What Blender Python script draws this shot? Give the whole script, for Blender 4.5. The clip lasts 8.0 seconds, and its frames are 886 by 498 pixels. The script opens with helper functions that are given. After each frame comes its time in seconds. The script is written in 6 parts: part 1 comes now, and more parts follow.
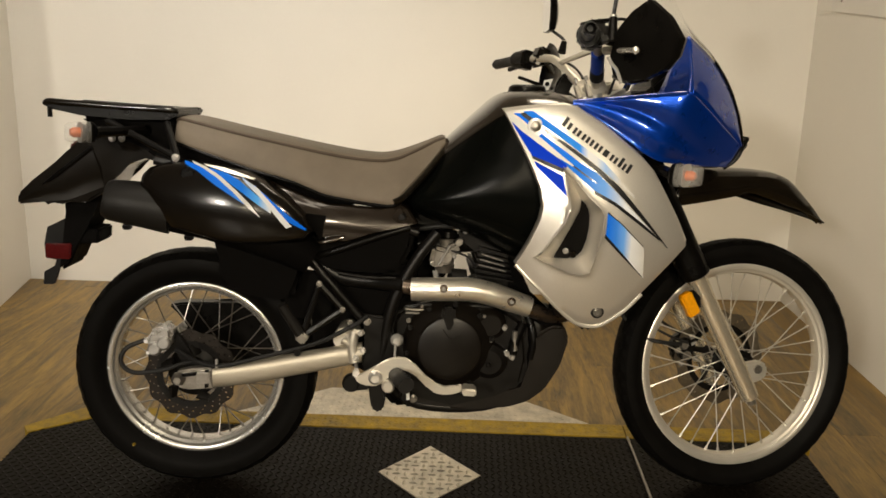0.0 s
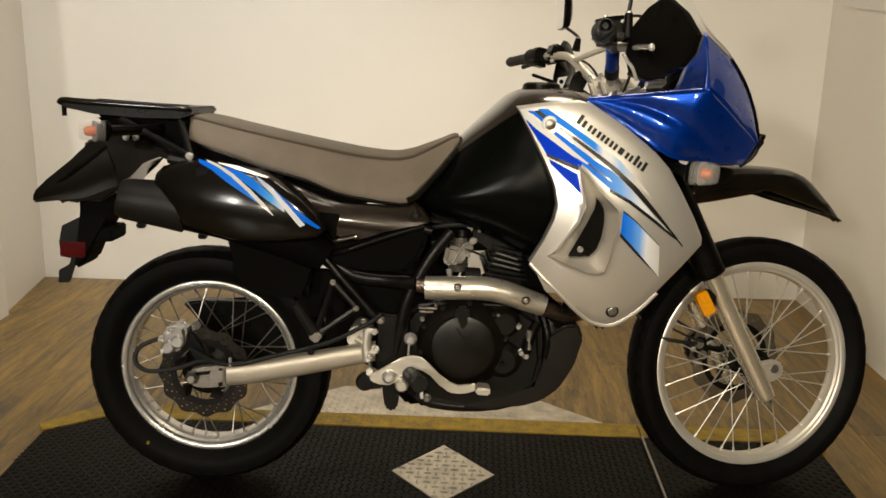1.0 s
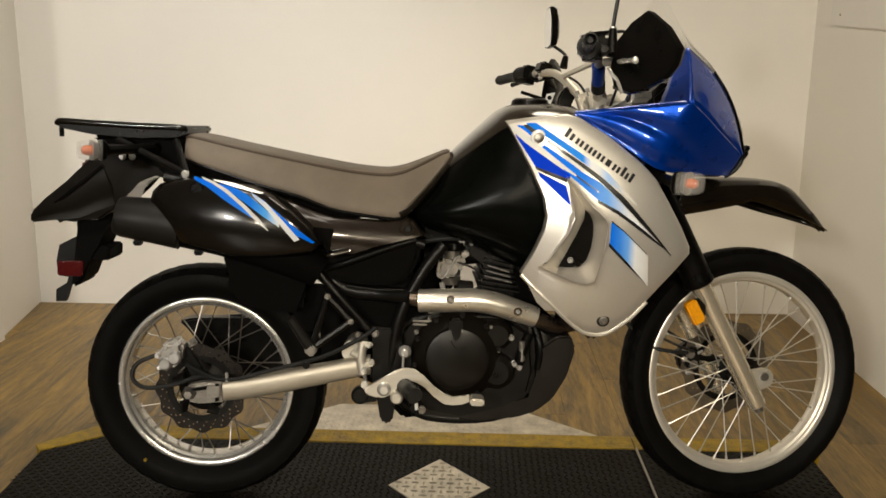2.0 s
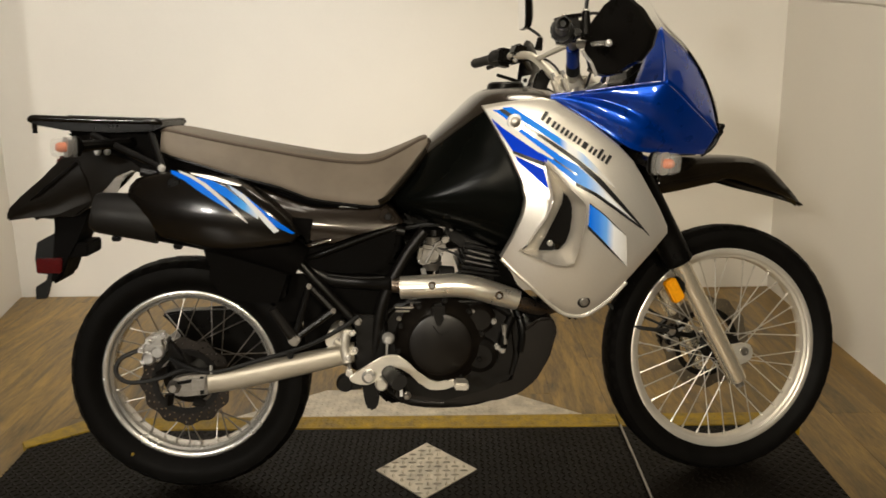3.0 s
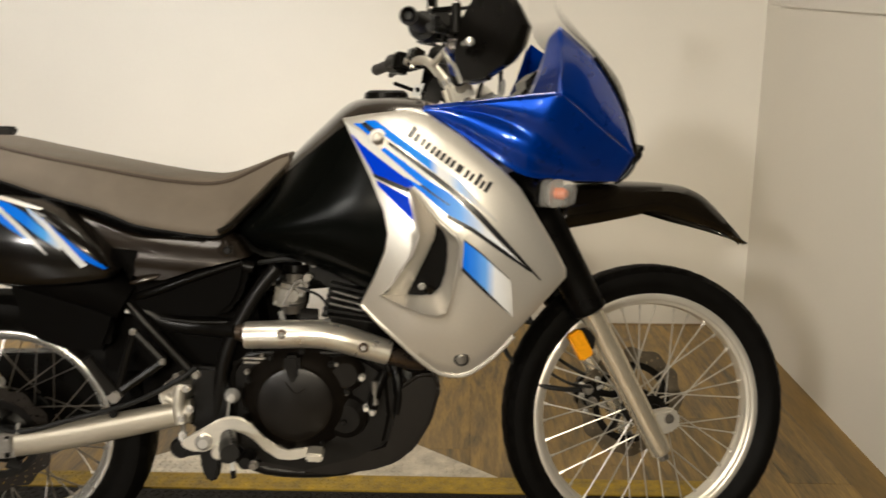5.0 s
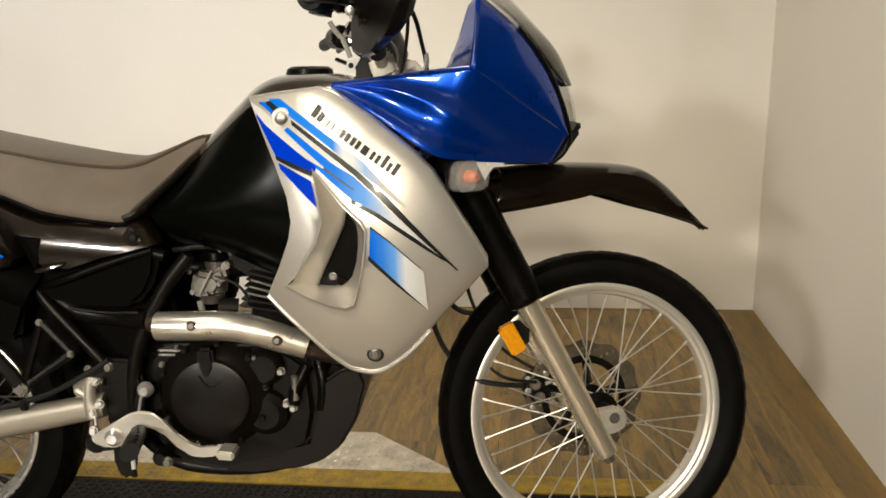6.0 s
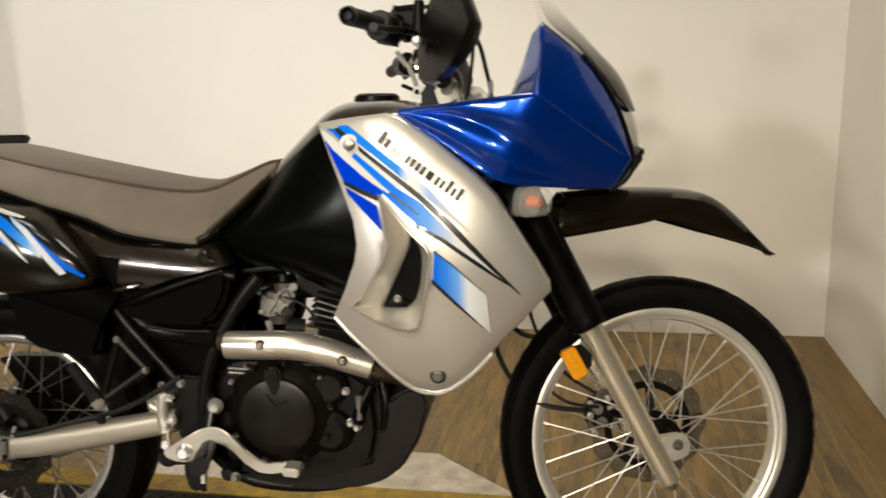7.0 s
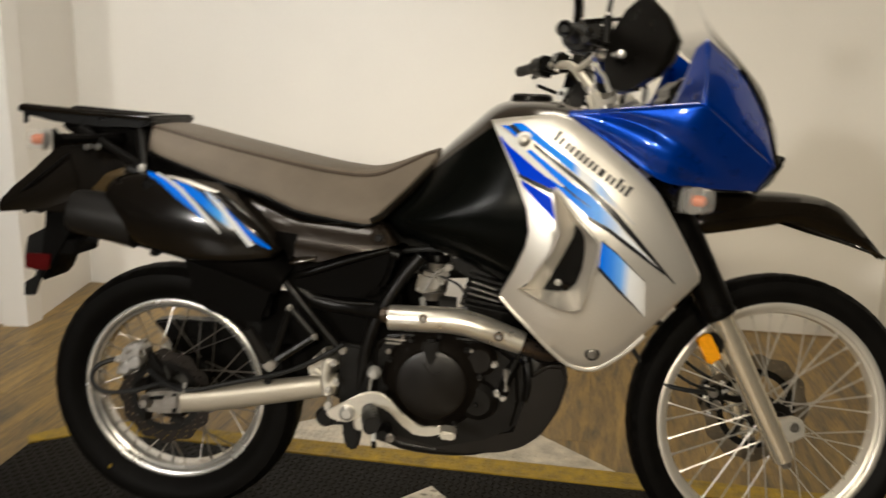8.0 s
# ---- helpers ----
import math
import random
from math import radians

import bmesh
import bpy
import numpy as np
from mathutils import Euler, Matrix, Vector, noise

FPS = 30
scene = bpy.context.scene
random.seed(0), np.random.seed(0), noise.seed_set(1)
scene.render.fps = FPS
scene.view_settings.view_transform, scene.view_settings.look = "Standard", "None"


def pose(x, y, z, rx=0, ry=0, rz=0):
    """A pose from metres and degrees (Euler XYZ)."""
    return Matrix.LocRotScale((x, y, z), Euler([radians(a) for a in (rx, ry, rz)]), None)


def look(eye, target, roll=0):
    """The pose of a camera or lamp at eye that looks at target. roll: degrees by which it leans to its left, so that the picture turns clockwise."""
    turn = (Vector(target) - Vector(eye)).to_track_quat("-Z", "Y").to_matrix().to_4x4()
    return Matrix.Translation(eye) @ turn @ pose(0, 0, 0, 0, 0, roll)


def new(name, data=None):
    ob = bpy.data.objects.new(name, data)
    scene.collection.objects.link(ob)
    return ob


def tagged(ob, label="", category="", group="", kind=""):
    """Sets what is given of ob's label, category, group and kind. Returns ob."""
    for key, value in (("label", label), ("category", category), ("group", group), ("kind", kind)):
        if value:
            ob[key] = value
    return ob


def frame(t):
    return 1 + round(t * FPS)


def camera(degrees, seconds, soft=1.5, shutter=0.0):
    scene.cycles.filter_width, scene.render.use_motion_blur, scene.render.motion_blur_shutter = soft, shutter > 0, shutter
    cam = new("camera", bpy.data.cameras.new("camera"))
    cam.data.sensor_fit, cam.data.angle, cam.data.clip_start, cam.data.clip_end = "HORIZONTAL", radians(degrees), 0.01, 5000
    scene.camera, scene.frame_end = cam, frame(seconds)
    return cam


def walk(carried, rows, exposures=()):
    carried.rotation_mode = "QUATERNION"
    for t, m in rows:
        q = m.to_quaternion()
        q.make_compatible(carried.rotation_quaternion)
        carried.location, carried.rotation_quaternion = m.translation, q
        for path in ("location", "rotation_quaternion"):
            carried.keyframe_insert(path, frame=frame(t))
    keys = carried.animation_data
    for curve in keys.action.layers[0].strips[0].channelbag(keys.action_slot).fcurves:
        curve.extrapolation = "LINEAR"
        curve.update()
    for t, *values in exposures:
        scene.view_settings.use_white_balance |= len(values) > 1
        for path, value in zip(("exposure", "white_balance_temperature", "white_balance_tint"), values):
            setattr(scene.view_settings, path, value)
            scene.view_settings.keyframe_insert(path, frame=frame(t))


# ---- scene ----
cam = camera(54.0, 8.0, soft=1.6, shutter=0.5)
PATH = [
    (0, (0.724, -2.233, 1.188), (0.675, -0.293, 0.706), 1.5),
    (0.5, (0.719, -2.23, 1.187), (0.649, -0.291, 0.702), 1.5),
    (1, (0.719, -2.225, 1.187), (0.643, -0.287, 0.7), 1.3),
    (1.5, (0.725, -2.231, 1.192), (0.65, -0.288, 0.725), 0.5),
    (1.7, (0.725, -2.242, 1.182), (0.661, -0.289, 0.754), 0.7),
    (2.8, (0.732, -2.308, 1.145), (0.678, -0.357, 0.707), -0.5),
    (3, (0.733, -2.267, 1.183), (0.707, -0.324, 0.707), -0.9),
    (3.2, (0.765, -2.262, 1.157), (0.739, -0.316, 0.694), -1.8),
    (3.5, (0.805, -2.197, 1.187), (0.751, -0.249, 0.737), -3.6),
    (3.6, (0.818, -2.187, 1.179), (0.78, -0.224, 0.798), -3.3),
    (3.8, (0.84, -2.159, 1.163), (0.751, -0.203, 0.757), -3.8),
    (4, (0.873, -2.125, 1.167), (0.775, -0.189, 0.674), -3.0),
    (4.2, (0.893, -2.099, 1.133), (0.833, -0.158, 0.656), -2.3),
    (4.5, (0.948, -2.021, 1.147), (0.887, -0.084, 0.652), -3.3),
    (4.8, (0.994, -1.93, 1.139), (0.95, 0.023, 0.708), 1.2),
    (5, (1.055, -1.89, 1.149), (0.993, 0.06, 0.705), 0.1),
    (5.2, (1.103, -1.859, 1.155), (1.062, 0.087, 0.698), -0.8),
    (6.3, (1.343, -1.741, 1.133), (1.069, 0.178, 0.638), -1.3),
    (6.5, (1.342, -1.744, 1.136), (1.029, 0.169, 0.644), -1.7),
    (7, (1.316, -1.774, 1.148), (0.981, 0.148, 0.705), -1.3),
    (7.2, (1.27, -1.804, 1.171), (0.908, 0.111, 0.722), -1.1),
    (7.5, (1.164, -1.872, 1.16), (0.835, 0.053, 0.729), -0.7),
    (7.8, (1.065, -1.956, 1.175), (0.768, -0.033, 0.715), -0.6),
    (8, (1.015, -1.992, 1.18), (0.69, -0.074, 0.712), 1.5),
]
EXPOSURES = [(0, 0.06, 6500, 10), (1.0, 0.07, 6300, 10), (1.5, 0.08, 6150, 10), (3.0, 0.12, 6200, 10), (5.0, 0.2, 6050, 10), (6.5, 0.27, 6020, 10), (7.2, 0.29, 5950, 10), (8.0, 0.12, 5980, 10)]
walk(cam, [(t, look(eye, target, roll)) for t, eye, target, roll in PATH], EXPOSURES)

# ---- light ----
world = bpy.data.worlds.new("world")
scene.world = world
world.use_nodes = True
world.node_tree.nodes["Background"].inputs["Color"].default_value = (1.0, 0.86, 0.66, 1)
world.node_tree.nodes["Background"].inputs["Strength"].default_value = 0.02


def ceiling_lamp(x, y, z, watts, tone, aim, cone):
    """An unseen round spot lamp under the ceiling that throws a soft-edged cone."""
    lamp = bpy.data.lights.new("ceiling_lamp", "SPOT")
    lamp.shadow_soft_size, lamp.energy, lamp.color = 0.26, watts, tone
    lamp.spot_size, lamp.spot_blend = radians(cone), 1.0
    ob = new("ceiling_lamp_light", lamp)
    ob.matrix_basis = look((x, y, z), aim)
    return ob


COOL, WARM = (1.0, 0.915, 0.785), (1.0, 0.85, 0.61)
# Unseen; rows two to five are added to brighten walls, floor and machine.
LAMPS = [
    (-1.7, -6.5, 2.55, 1050, COOL, (0.75, 0.9, 0.85), 58),
    (0.2, -1.8, 2.55, 205, WARM, (2.1, 1.2, 1.35), 64),
    (1.0, 0.75, 2.55, 40, WARM, (1.05, 0.8, 0.0), 110),
    (0.0, -0.9, 2.55, 335, COOL, (-0.65, 1.4, 0.95), 80),
    (1.6, -5.0, 2.55, 680, WARM, (0.95, -0.2, 0.55), 34),
    (0.2, -8.6, 2.55, 600, WARM, (0.9, 0.0, 0.7), 34),
]
for x, y, z, watts, tone, aim, cone in LAMPS:
    ceiling_lamp(x, y, z - 0.03, watts, tone, aim, cone)


# ---- materials ----
def material(name, base, rough=0.5, metal=0.0, coat=0.0, vary=0.12, scale=30.0, bump=0.0, fine=200.0, stretch=(1, 1, 1), rvary=0.15, per=0.0, gloss=0.5):
    """A painted, cast, rubber or metal surface with slow and fine variation."""
    m = bpy.data.materials.new(name)
    m.use_nodes = True
    nt = m.node_tree
    n, link = nt.nodes, nt.links.new
    bsdf = n["Principled BSDF"]
    where = n.new("ShaderNodeTexCoord")
    mapping = n.new("ShaderNodeMapping")
    mapping.inputs["Scale"].default_value = stretch
    link(where.outputs["Object"], mapping.inputs["Vector"])
    slow, quick = n.new("ShaderNodeTexNoise"), n.new("ShaderNodeTexNoise")
    slow.inputs["Scale"].default_value, quick.inputs["Scale"].default_value = scale, fine
    slow.inputs["Detail"].default_value = 5
    for tex in (slow, quick):
        link(mapping.outputs["Vector"], tex.inputs["Vector"])
    both = n.new("ShaderNodeMath")
    both.operation = "MULTIPLY_ADD"
    both.inputs[1].default_value = 0.35
    link(quick.outputs["Fac"], both.inputs[0])
    link(slow.outputs["Fac"], both.inputs[2])
    span = n.new("ShaderNodeMapRange")
    span.inputs["From Min"].default_value, span.inputs["From Max"].default_value = 0.4, 0.95
    span.inputs["To Min"].default_value, span.inputs["To Max"].default_value = 1 - vary, 1 + vary
    link(both.outputs[0], span.inputs["Value"])
    mix = n.new("ShaderNodeMix")
    mix.data_type, mix.blend_type = "RGBA", "MULTIPLY"
    mix.inputs["Factor"].default_value = 1
    mix.inputs["A"].default_value = (*base, 1)
    link(span.outputs["Result"], mix.inputs["B"])
    colour = mix.outputs["Result"]
    if per:
        info = n.new("ShaderNodeObjectInfo")
        spread = n.new("ShaderNodeMapRange")
        spread.inputs["To Min"].default_value, spread.inputs["To Max"].default_value = 1 - per, 1 + per
        link(info.outputs["Random"], spread.inputs["Value"])
        again = n.new("ShaderNodeMix")
        again.data_type, again.blend_type = "RGBA", "MULTIPLY"
        again.inputs["Factor"].default_value = 1
        link(colour, again.inputs["A"])
        link(spread.outputs["Result"], again.inputs["B"])
        colour = again.outputs["Result"]
    link(colour, bsdf.inputs["Base Color"])
    shine = n.new("ShaderNodeMapRange")
    shine.inputs["From Min"].default_value, shine.inputs["From Max"].default_value = 0.3, 0.7
    shine.inputs["To Min"].default_value = max(0.02, rough * (1 - rvary))
    shine.inputs["To Max"].default_value = min(1, rough * (1 + rvary))
    link(slow.outputs["Fac"], shine.inputs["Value"])
    link(shine.outputs["Result"], bsdf.inputs["Roughness"])
    bsdf.inputs["Metallic"].default_value = metal
    bsdf.inputs["Specular IOR Level"].default_value = gloss
    bsdf.inputs["Coat Weight"].default_value = coat
    bsdf.inputs["Coat Roughness"].default_value = 0.04
    if bump:
        relief = n.new("ShaderNodeBump")
        relief.inputs["Strength"].default_value, relief.inputs["Distance"].default_value = bump, 0.002
        link(both.outputs[0], relief.inputs["Height"])
        link(relief.outputs["Normal"], bsdf.inputs["Normal"])
    return m


WALL = material("wall_paint", (0.80, 0.768, 0.705), 0.6, vary=0.02, scale=3, bump=0.12, fine=160)
# Dark paint stands for the dim hall, so glossy parts mirror darkness.
DIM_HALL = material("hall_paint", (0.16, 0.145, 0.13), 0.7, vary=0.05, scale=3)
CEIL = material("ceiling_paint", (0.62, 0.60, 0.56), 0.8, vary=0.03, scale=4)
RUBBER_MAT = material("deck_coating", (0.0056, 0.0042, 0.0028), 0.46, vary=0.5, scale=9, bump=0.3, fine=260, gloss=0.09)
YELLOW = material("yellow_paint", (0.34, 0.22, 0.006), 0.5, vary=0.5, scale=26, bump=0.3, fine=140)
PLATE = material("tread_plate", (0.62, 0.57, 0.48), 0.34, 0.8, vary=0.34, scale=18, bump=0.2)
EBONY = material("ebony_metallic", (0.028, 0.021, 0.0155), 0.20, 0.35, 0.65, vary=0.1, fine=900, gloss=0.4)
COVER_PAINT = material("black_brown_gloss", (0.0065, 0.0053, 0.0043), 0.20, 0.0, 0.35, vary=0.12, fine=900, gloss=0.4)
TANK = material("black_gloss", (0.0022, 0.0026, 0.0022), 0.24, 0.0, 0.0, vary=0.1, gloss=0.07)
SILVER = material("silver_paint", (0.82, 0.78, 0.71), 0.36, 0.66, 0.4, vary=0.03, scale=300, fine=1400)
BLUE = material("candy_blue", (0.0, 0.046, 0.40), 0.30, 0.55, 1.0, vary=0.05, fine=1200, gloss=0.2)
DECAL_BLUE = material("decal_blue", (0.0, 0.15, 0.85), 0.4, 0.0, 0.0, vary=0.05, gloss=0.1)
DECAL_DEEP = material("decal_deep_blue", (0.0, 0.040, 0.62), 0.4, 0.0, 0.0, vary=0.05, gloss=0.05)
DECAL_WHITE = material("decal_white", (0.72, 0.72, 0.70), 0.3, 0.0, 0.5, vary=0.05)
DECAL_BLACK = material("decal_black", (0.012, 0.012, 0.013), 0.3, 0.0, 0.4, vary=0.1)
VINYL = material("seat_vinyl", (0.185, 0.154, 0.120), 0.55, vary=0.16, scale=11, bump=0.5, fine=650, gloss=0.2)
VINYL_DARK = material("seat_piping", (0.075, 0.055, 0.040), 0.5, vary=0.1)
PLASTIC = material("black_plastic", (0.0036, 0.0032, 0.0028), 0.30, vary=0.25, scale=25, bump=0.15, fine=600, gloss=0.11)
GLOSS_PLASTIC = material("black_fender_plastic", (0.0070, 0.0056, 0.0041), 0.14, vary=0.15, scale=20, gloss=0.5)
MUDGUARD = material("black_mudguard_plastic", (0.0080, 0.0060, 0.0038), 0.17, vary=0.15, scale=20, gloss=0.55)
MATT_PLASTIC = material("matt_black_plastic", (0.0032, 0.0028, 0.0025), 0.7, vary=0.25, scale=25, bump=0.15, fine=600, gloss=0.04)
GREY_PLASTIC = material("grey_end_cap", (0.012, 0.011, 0.0100), 0.5, vary=0.12, scale=30, bump=0.2, gloss=0.25)
RUBBER = material("tyre_rubber", (0.0036, 0.0032, 0.0028), 0.58, vary=0.35, scale=30, bump=0.3, fine=300, gloss=0.08)
GRIP = material("grip_rubber", (0.007, 0.007, 0.007), 0.6, vary=0.2, bump=0.4, fine=500)
FRAME = material("frame_paint", (0.0048, 0.0043, 0.0038), 0.36, vary=0.2, scale=30, gloss=0.25)
ENGINE = material("engine_paint", (0.0055, 0.0047, 0.0040), 0.38, 0.0, vary=0.25, scale=40, bump=0.2, fine=400, gloss=0.22)
COVER = material("clutch_cover", (0.0065, 0.0050, 0.0038), 0.34, 0.0, vary=0.2, scale=25, bump=0.1, fine=500, gloss=0.3)
ALU = material("brushed_aluminium", (0.70, 0.66, 0.58), 0.42, 0.7, vary=0.06, scale=30, bump=0.05, stretch=(1, 1, 6))
SWING = material("satin_aluminium", (0.50, 0.455, 0.37), 0.46, 0.65, vary=0.08, scale=24, bump=0.05, stretch=(1, 1, 6))
CAST = material("cast_aluminium", (0.48, 0.47, 0.45), 0.42, 0.85, vary=0.15, scale=60, bump=0.3, fine=500)
RIM_POLISHED = material("rim_polished", (0.74, 0.725, 0.69), 0.26, 0.80, vary=0.03, scale=20, rvary=0.08)
RIM = material("rim_aluminium", (0.80, 0.755, 0.67), 0.34, 0.62, vary=0.04, scale=20, rvary=0.1)
FORK = material("fork_anodised", (0.90, 0.80, 0.62), 0.24, 0.76, vary=0.015, scale=12)
CARB = material("dull_cast_alloy", (0.21, 0.195, 0.175), 0.45, 0.7, vary=0.25, scale=70, bump=0.3, fine=500)
CHROME = material("chrome", (0.82, 0.80, 0.76), 0.15, 0.65, vary=0.08)
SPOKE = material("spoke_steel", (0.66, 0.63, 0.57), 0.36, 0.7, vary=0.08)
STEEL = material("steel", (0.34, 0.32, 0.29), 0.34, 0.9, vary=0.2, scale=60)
SHIELD = material("heat_shield", (1.0, 0.94, 0.83), 0.31, 0.86, vary=0.06, scale=30, bump=0.1, fine=150)
PIPE = material("exhaust_pipe", (0.20, 0.155, 0.12), 0.28, 0.9, vary=0.3, scale=30)
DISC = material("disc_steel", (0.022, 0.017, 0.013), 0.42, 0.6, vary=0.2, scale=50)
SKID_PLASTIC = material("brown_black_plastic", (0.0075, 0.0055, 0.0038), 0.42, vary=0.35, scale=16, bump=0.3, fine=420, gloss=0.3)
# Front disc steel, lightened and warmed to hold the floor's reflection.
DISC_FLOOR_TINT = material("disc_steel_clean", (0.30, 0.255, 0.19), 0.36, 0.9, vary=0.15, scale=50)
CALIPER = material("caliper_alloy", (0.50, 0.48, 0.45), 0.3, 0.75, vary=0.2, scale=50, bump=0.2, fine=300)
AXLE = material("axle_steel", (0.30, 0.28, 0.25), 0.36, 0.7, vary=0.25, scale=60)
AMBER = material("amber_filter", (0.62, 0.14, 0.03), 0.3, vary=0.1)
ORANGE = material("orange_reflector", (0.80, 0.33, 0.006), 0.14, vary=0.15, scale=150)
RED = material("red_reflector", (0.065, 0.0025, 0.0025), 0.20, vary=0.15, scale=150)
# Blue put on the bar for the fairing mirrored in it.
BLUE_REFLECTION = material("blue_anodised", (0.008, 0.045, 0.33), 0.35, 0.1)
MIRROR = material("mirror_glass", (0.8, 0.8, 0.8), 0.03, 1.0, vary=0.01)
PAPER = material("white_board", (0.78, 0.75, 0.70), 0.6, vary=0.03, scale=5)
GLOW = material("lamp_diffuser", (0.9, 0.86, 0.78), 0.5, vary=0.02)
GLOW.node_tree.nodes["Principled BSDF"].inputs["Emission Color"].default_value = (1.0, 0.885, 0.72, 1)
GLOW.node_tree.nodes["Principled BSDF"].inputs["Emission Strength"].default_value = 6.0
PIN = material("pin_metal", (0.4, 0.36, 0.3), 0.3, 0.9)


def glass(name, tint, rough, alpha):
    m = material(name, tint, rough, vary=0.03)
    m.node_tree.nodes["Principled BSDF"].inputs["Alpha"].default_value = alpha
    return m


LENS = glass("clear_lens", (0.80, 0.78, 0.74), 0.05, 0.17)
HEADLAMP = glass("headlamp_lens", (0.75, 0.74, 0.72), 0.1, 0.6)
SMOKE = glass("smoked_screen", (0.012, 0.010, 0.008), 0.16, 0.93)
SMOKE.node_tree.nodes["Principled BSDF"].inputs["Specular IOR Level"].default_value = 0.22


def clear_towards_top(m, z0, z1, low, high):
    """The tint of the screen thins out towards its upper edge."""
    n, link = m.node_tree.nodes, m.node_tree.links.new
    apart, span = n.new("ShaderNodeSeparateXYZ"), n.new("ShaderNodeMapRange")
    link(n["Texture Coordinate"].outputs["Object"], apart.inputs["Vector"])
    span.inputs["From Min"].default_value, span.inputs["From Max"].default_value = z0, z1
    span.inputs["To Min"].default_value, span.inputs["To Max"].default_value = low, high
    link(apart.outputs["Z"], span.inputs["Value"])
    link(span.outputs["Result"], n["Principled BSDF"].inputs["Alpha"])


clear_towards_top(SMOKE, 1.03, 1.23, 0.96, 0.03)


def plank_material():
    m = material("plank_vinyl", (0.205, 0.129, 0.035), 0.40, vary=0.85, scale=3.2, bump=0.08, fine=30, stretch=(6.5, 0.8, 1), per=0.18)
    nt = m.node_tree
    n, link = nt.nodes, nt.links.new
    info, shift = n.new("ShaderNodeObjectInfo"), n.new("ShaderNodeVectorMath")
    shift.operation = "MULTIPLY_ADD"
    shift.inputs[1].default_value = (37, 61, 13)
    link(info.outputs["Random"], shift.inputs[0])
    mapping = n["Mapping"]
    n["Noise Texture"].inputs["Detail"].default_value = 5
    n["Noise Texture"].inputs["Roughness"].default_value = 0.52
    n["Noise Texture"].inputs["Distortion"].default_value = 1.3
    link(n["Texture Coordinate"].outputs["Object"], shift.inputs[2])
    link(shift.outputs["Vector"], mapping.inputs["Vector"])
    return m


WOOD = plank_material()
WOOD_BASE = material("floor_base", (0.19, 0.118, 0.032), 0.5, vary=0.5, scale=3.0, fine=30, stretch=(6.0, 0.55, 1))


def fading_print(name, stops, x0, x1):
    """A printed film whose ink changes along the machine."""
    m = material(name, (1, 1, 1), 0.4, vary=0.03, gloss=0.1)
    nt = m.node_tree
    n, link = nt.nodes, nt.links.new
    apart, span, ramp = n.new("ShaderNodeSeparateXYZ"), n.new("ShaderNodeMapRange"), n.new("ShaderNodeValToRGB")
    link(n["Texture Coordinate"].outputs["Object"], apart.inputs["Vector"])
    span.inputs["From Min"].default_value, span.inputs["From Max"].default_value = x0, x1
    link(apart.outputs["X"], span.inputs["Value"])
    link(span.outputs["Result"], ramp.inputs["Fac"])
    first, last = ramp.color_ramp.elements
    first.position, first.color = stops[0][0], (*stops[0][1], 1)
    last.position, last.color = stops[-1][0], (*stops[-1][1], 1)
    for place, ink in stops[1:-1]:
        ramp.color_ramp.elements.new(place).color = (*ink, 1)
    link(ramp.outputs["Color"], n["Mix"].inputs["A"])
    return m


# ---- mesh helpers ----
def part(name, bm, mat, parent=None, label="", sharp=35, steer=False):
    """One mesh object out of a bmesh, under a thing or a part."""
    bmesh.ops.recalc_face_normals(bm, faces=bm.faces)
    me = bpy.data.meshes.new(name)
    bm.to_mesh(me)
    bm.free()
    me.materials.append(mat)
    me.polygons.foreach_set("use_smooth", [True] * len(me.polygons))
    me.set_sharp_from_angle(angle=radians(sharp))
    ob = new(name, me)
    ob.parent = parent
    if steer:
        ob.matrix_basis = TURNED
    if label:
        ob["label"] = label
    return ob


def mirrored(ob):
    """The same part, and its own parts, on the other side of the machine."""
    made = {}
    for o in (ob, *ob.children_recursive):
        me = o.data.copy()
        me.transform(Matrix.Scale(-1, 4, (0, 1, 0)))
        me.flip_normals()
        twin = new(o.name.split(".")[0], me)
        twin.parent = made.get(o.parent, o.parent)
        twin.matrix_basis = o.matrix_basis
        made[o] = twin
        if "label" in o:
            twin["label"] = o["label"]
    return made[ob]


def join(bm, other):
    me = bpy.data.meshes.new("tmp")
    other.to_mesh(me)
    other.free()
    bm.from_mesh(me)
    bpy.data.meshes.remove(me)
    return bm


def rings(sections, closed=True, caps=True):
    """A skin over rings of points, each ring with as many points as the next."""
    bm = bmesh.new()
    vs = [[bm.verts.new(p) for p in s] for s in sections]
    count = len(vs[0])
    for a, b in zip(vs, vs[1:]):
        for i in range(count if closed else count - 1):
            j = (i + 1) % count
            bm.faces.new((a[i], a[j], b[j], b[i]))
    if caps and closed:
        bm.faces.new(vs[0])
        bm.faces.new(vs[-1])
    return bm


def soft_line(points, k=6):
    """Points on a smooth curve through the given ones."""
    pts = [Vector(p) for p in points]
    if len(pts) < 3:
        return pts
    out = []
    for i in range(len(pts) - 1):
        p0, p1, p2, p3 = pts[max(i - 1, 0)], pts[i], pts[i + 1], pts[min(i + 2, len(pts) - 1)]
        for s in range(k):
            u = s / k
            out.append(0.5 * (2 * p1 + (p2 - p0) * u + (2 * p0 - 5 * p1 + 4 * p2 - p3) * u * u + (3 * p1 - p0 - 3 * p2 + p3) * u ** 3))
    return out + [pts[-1]]


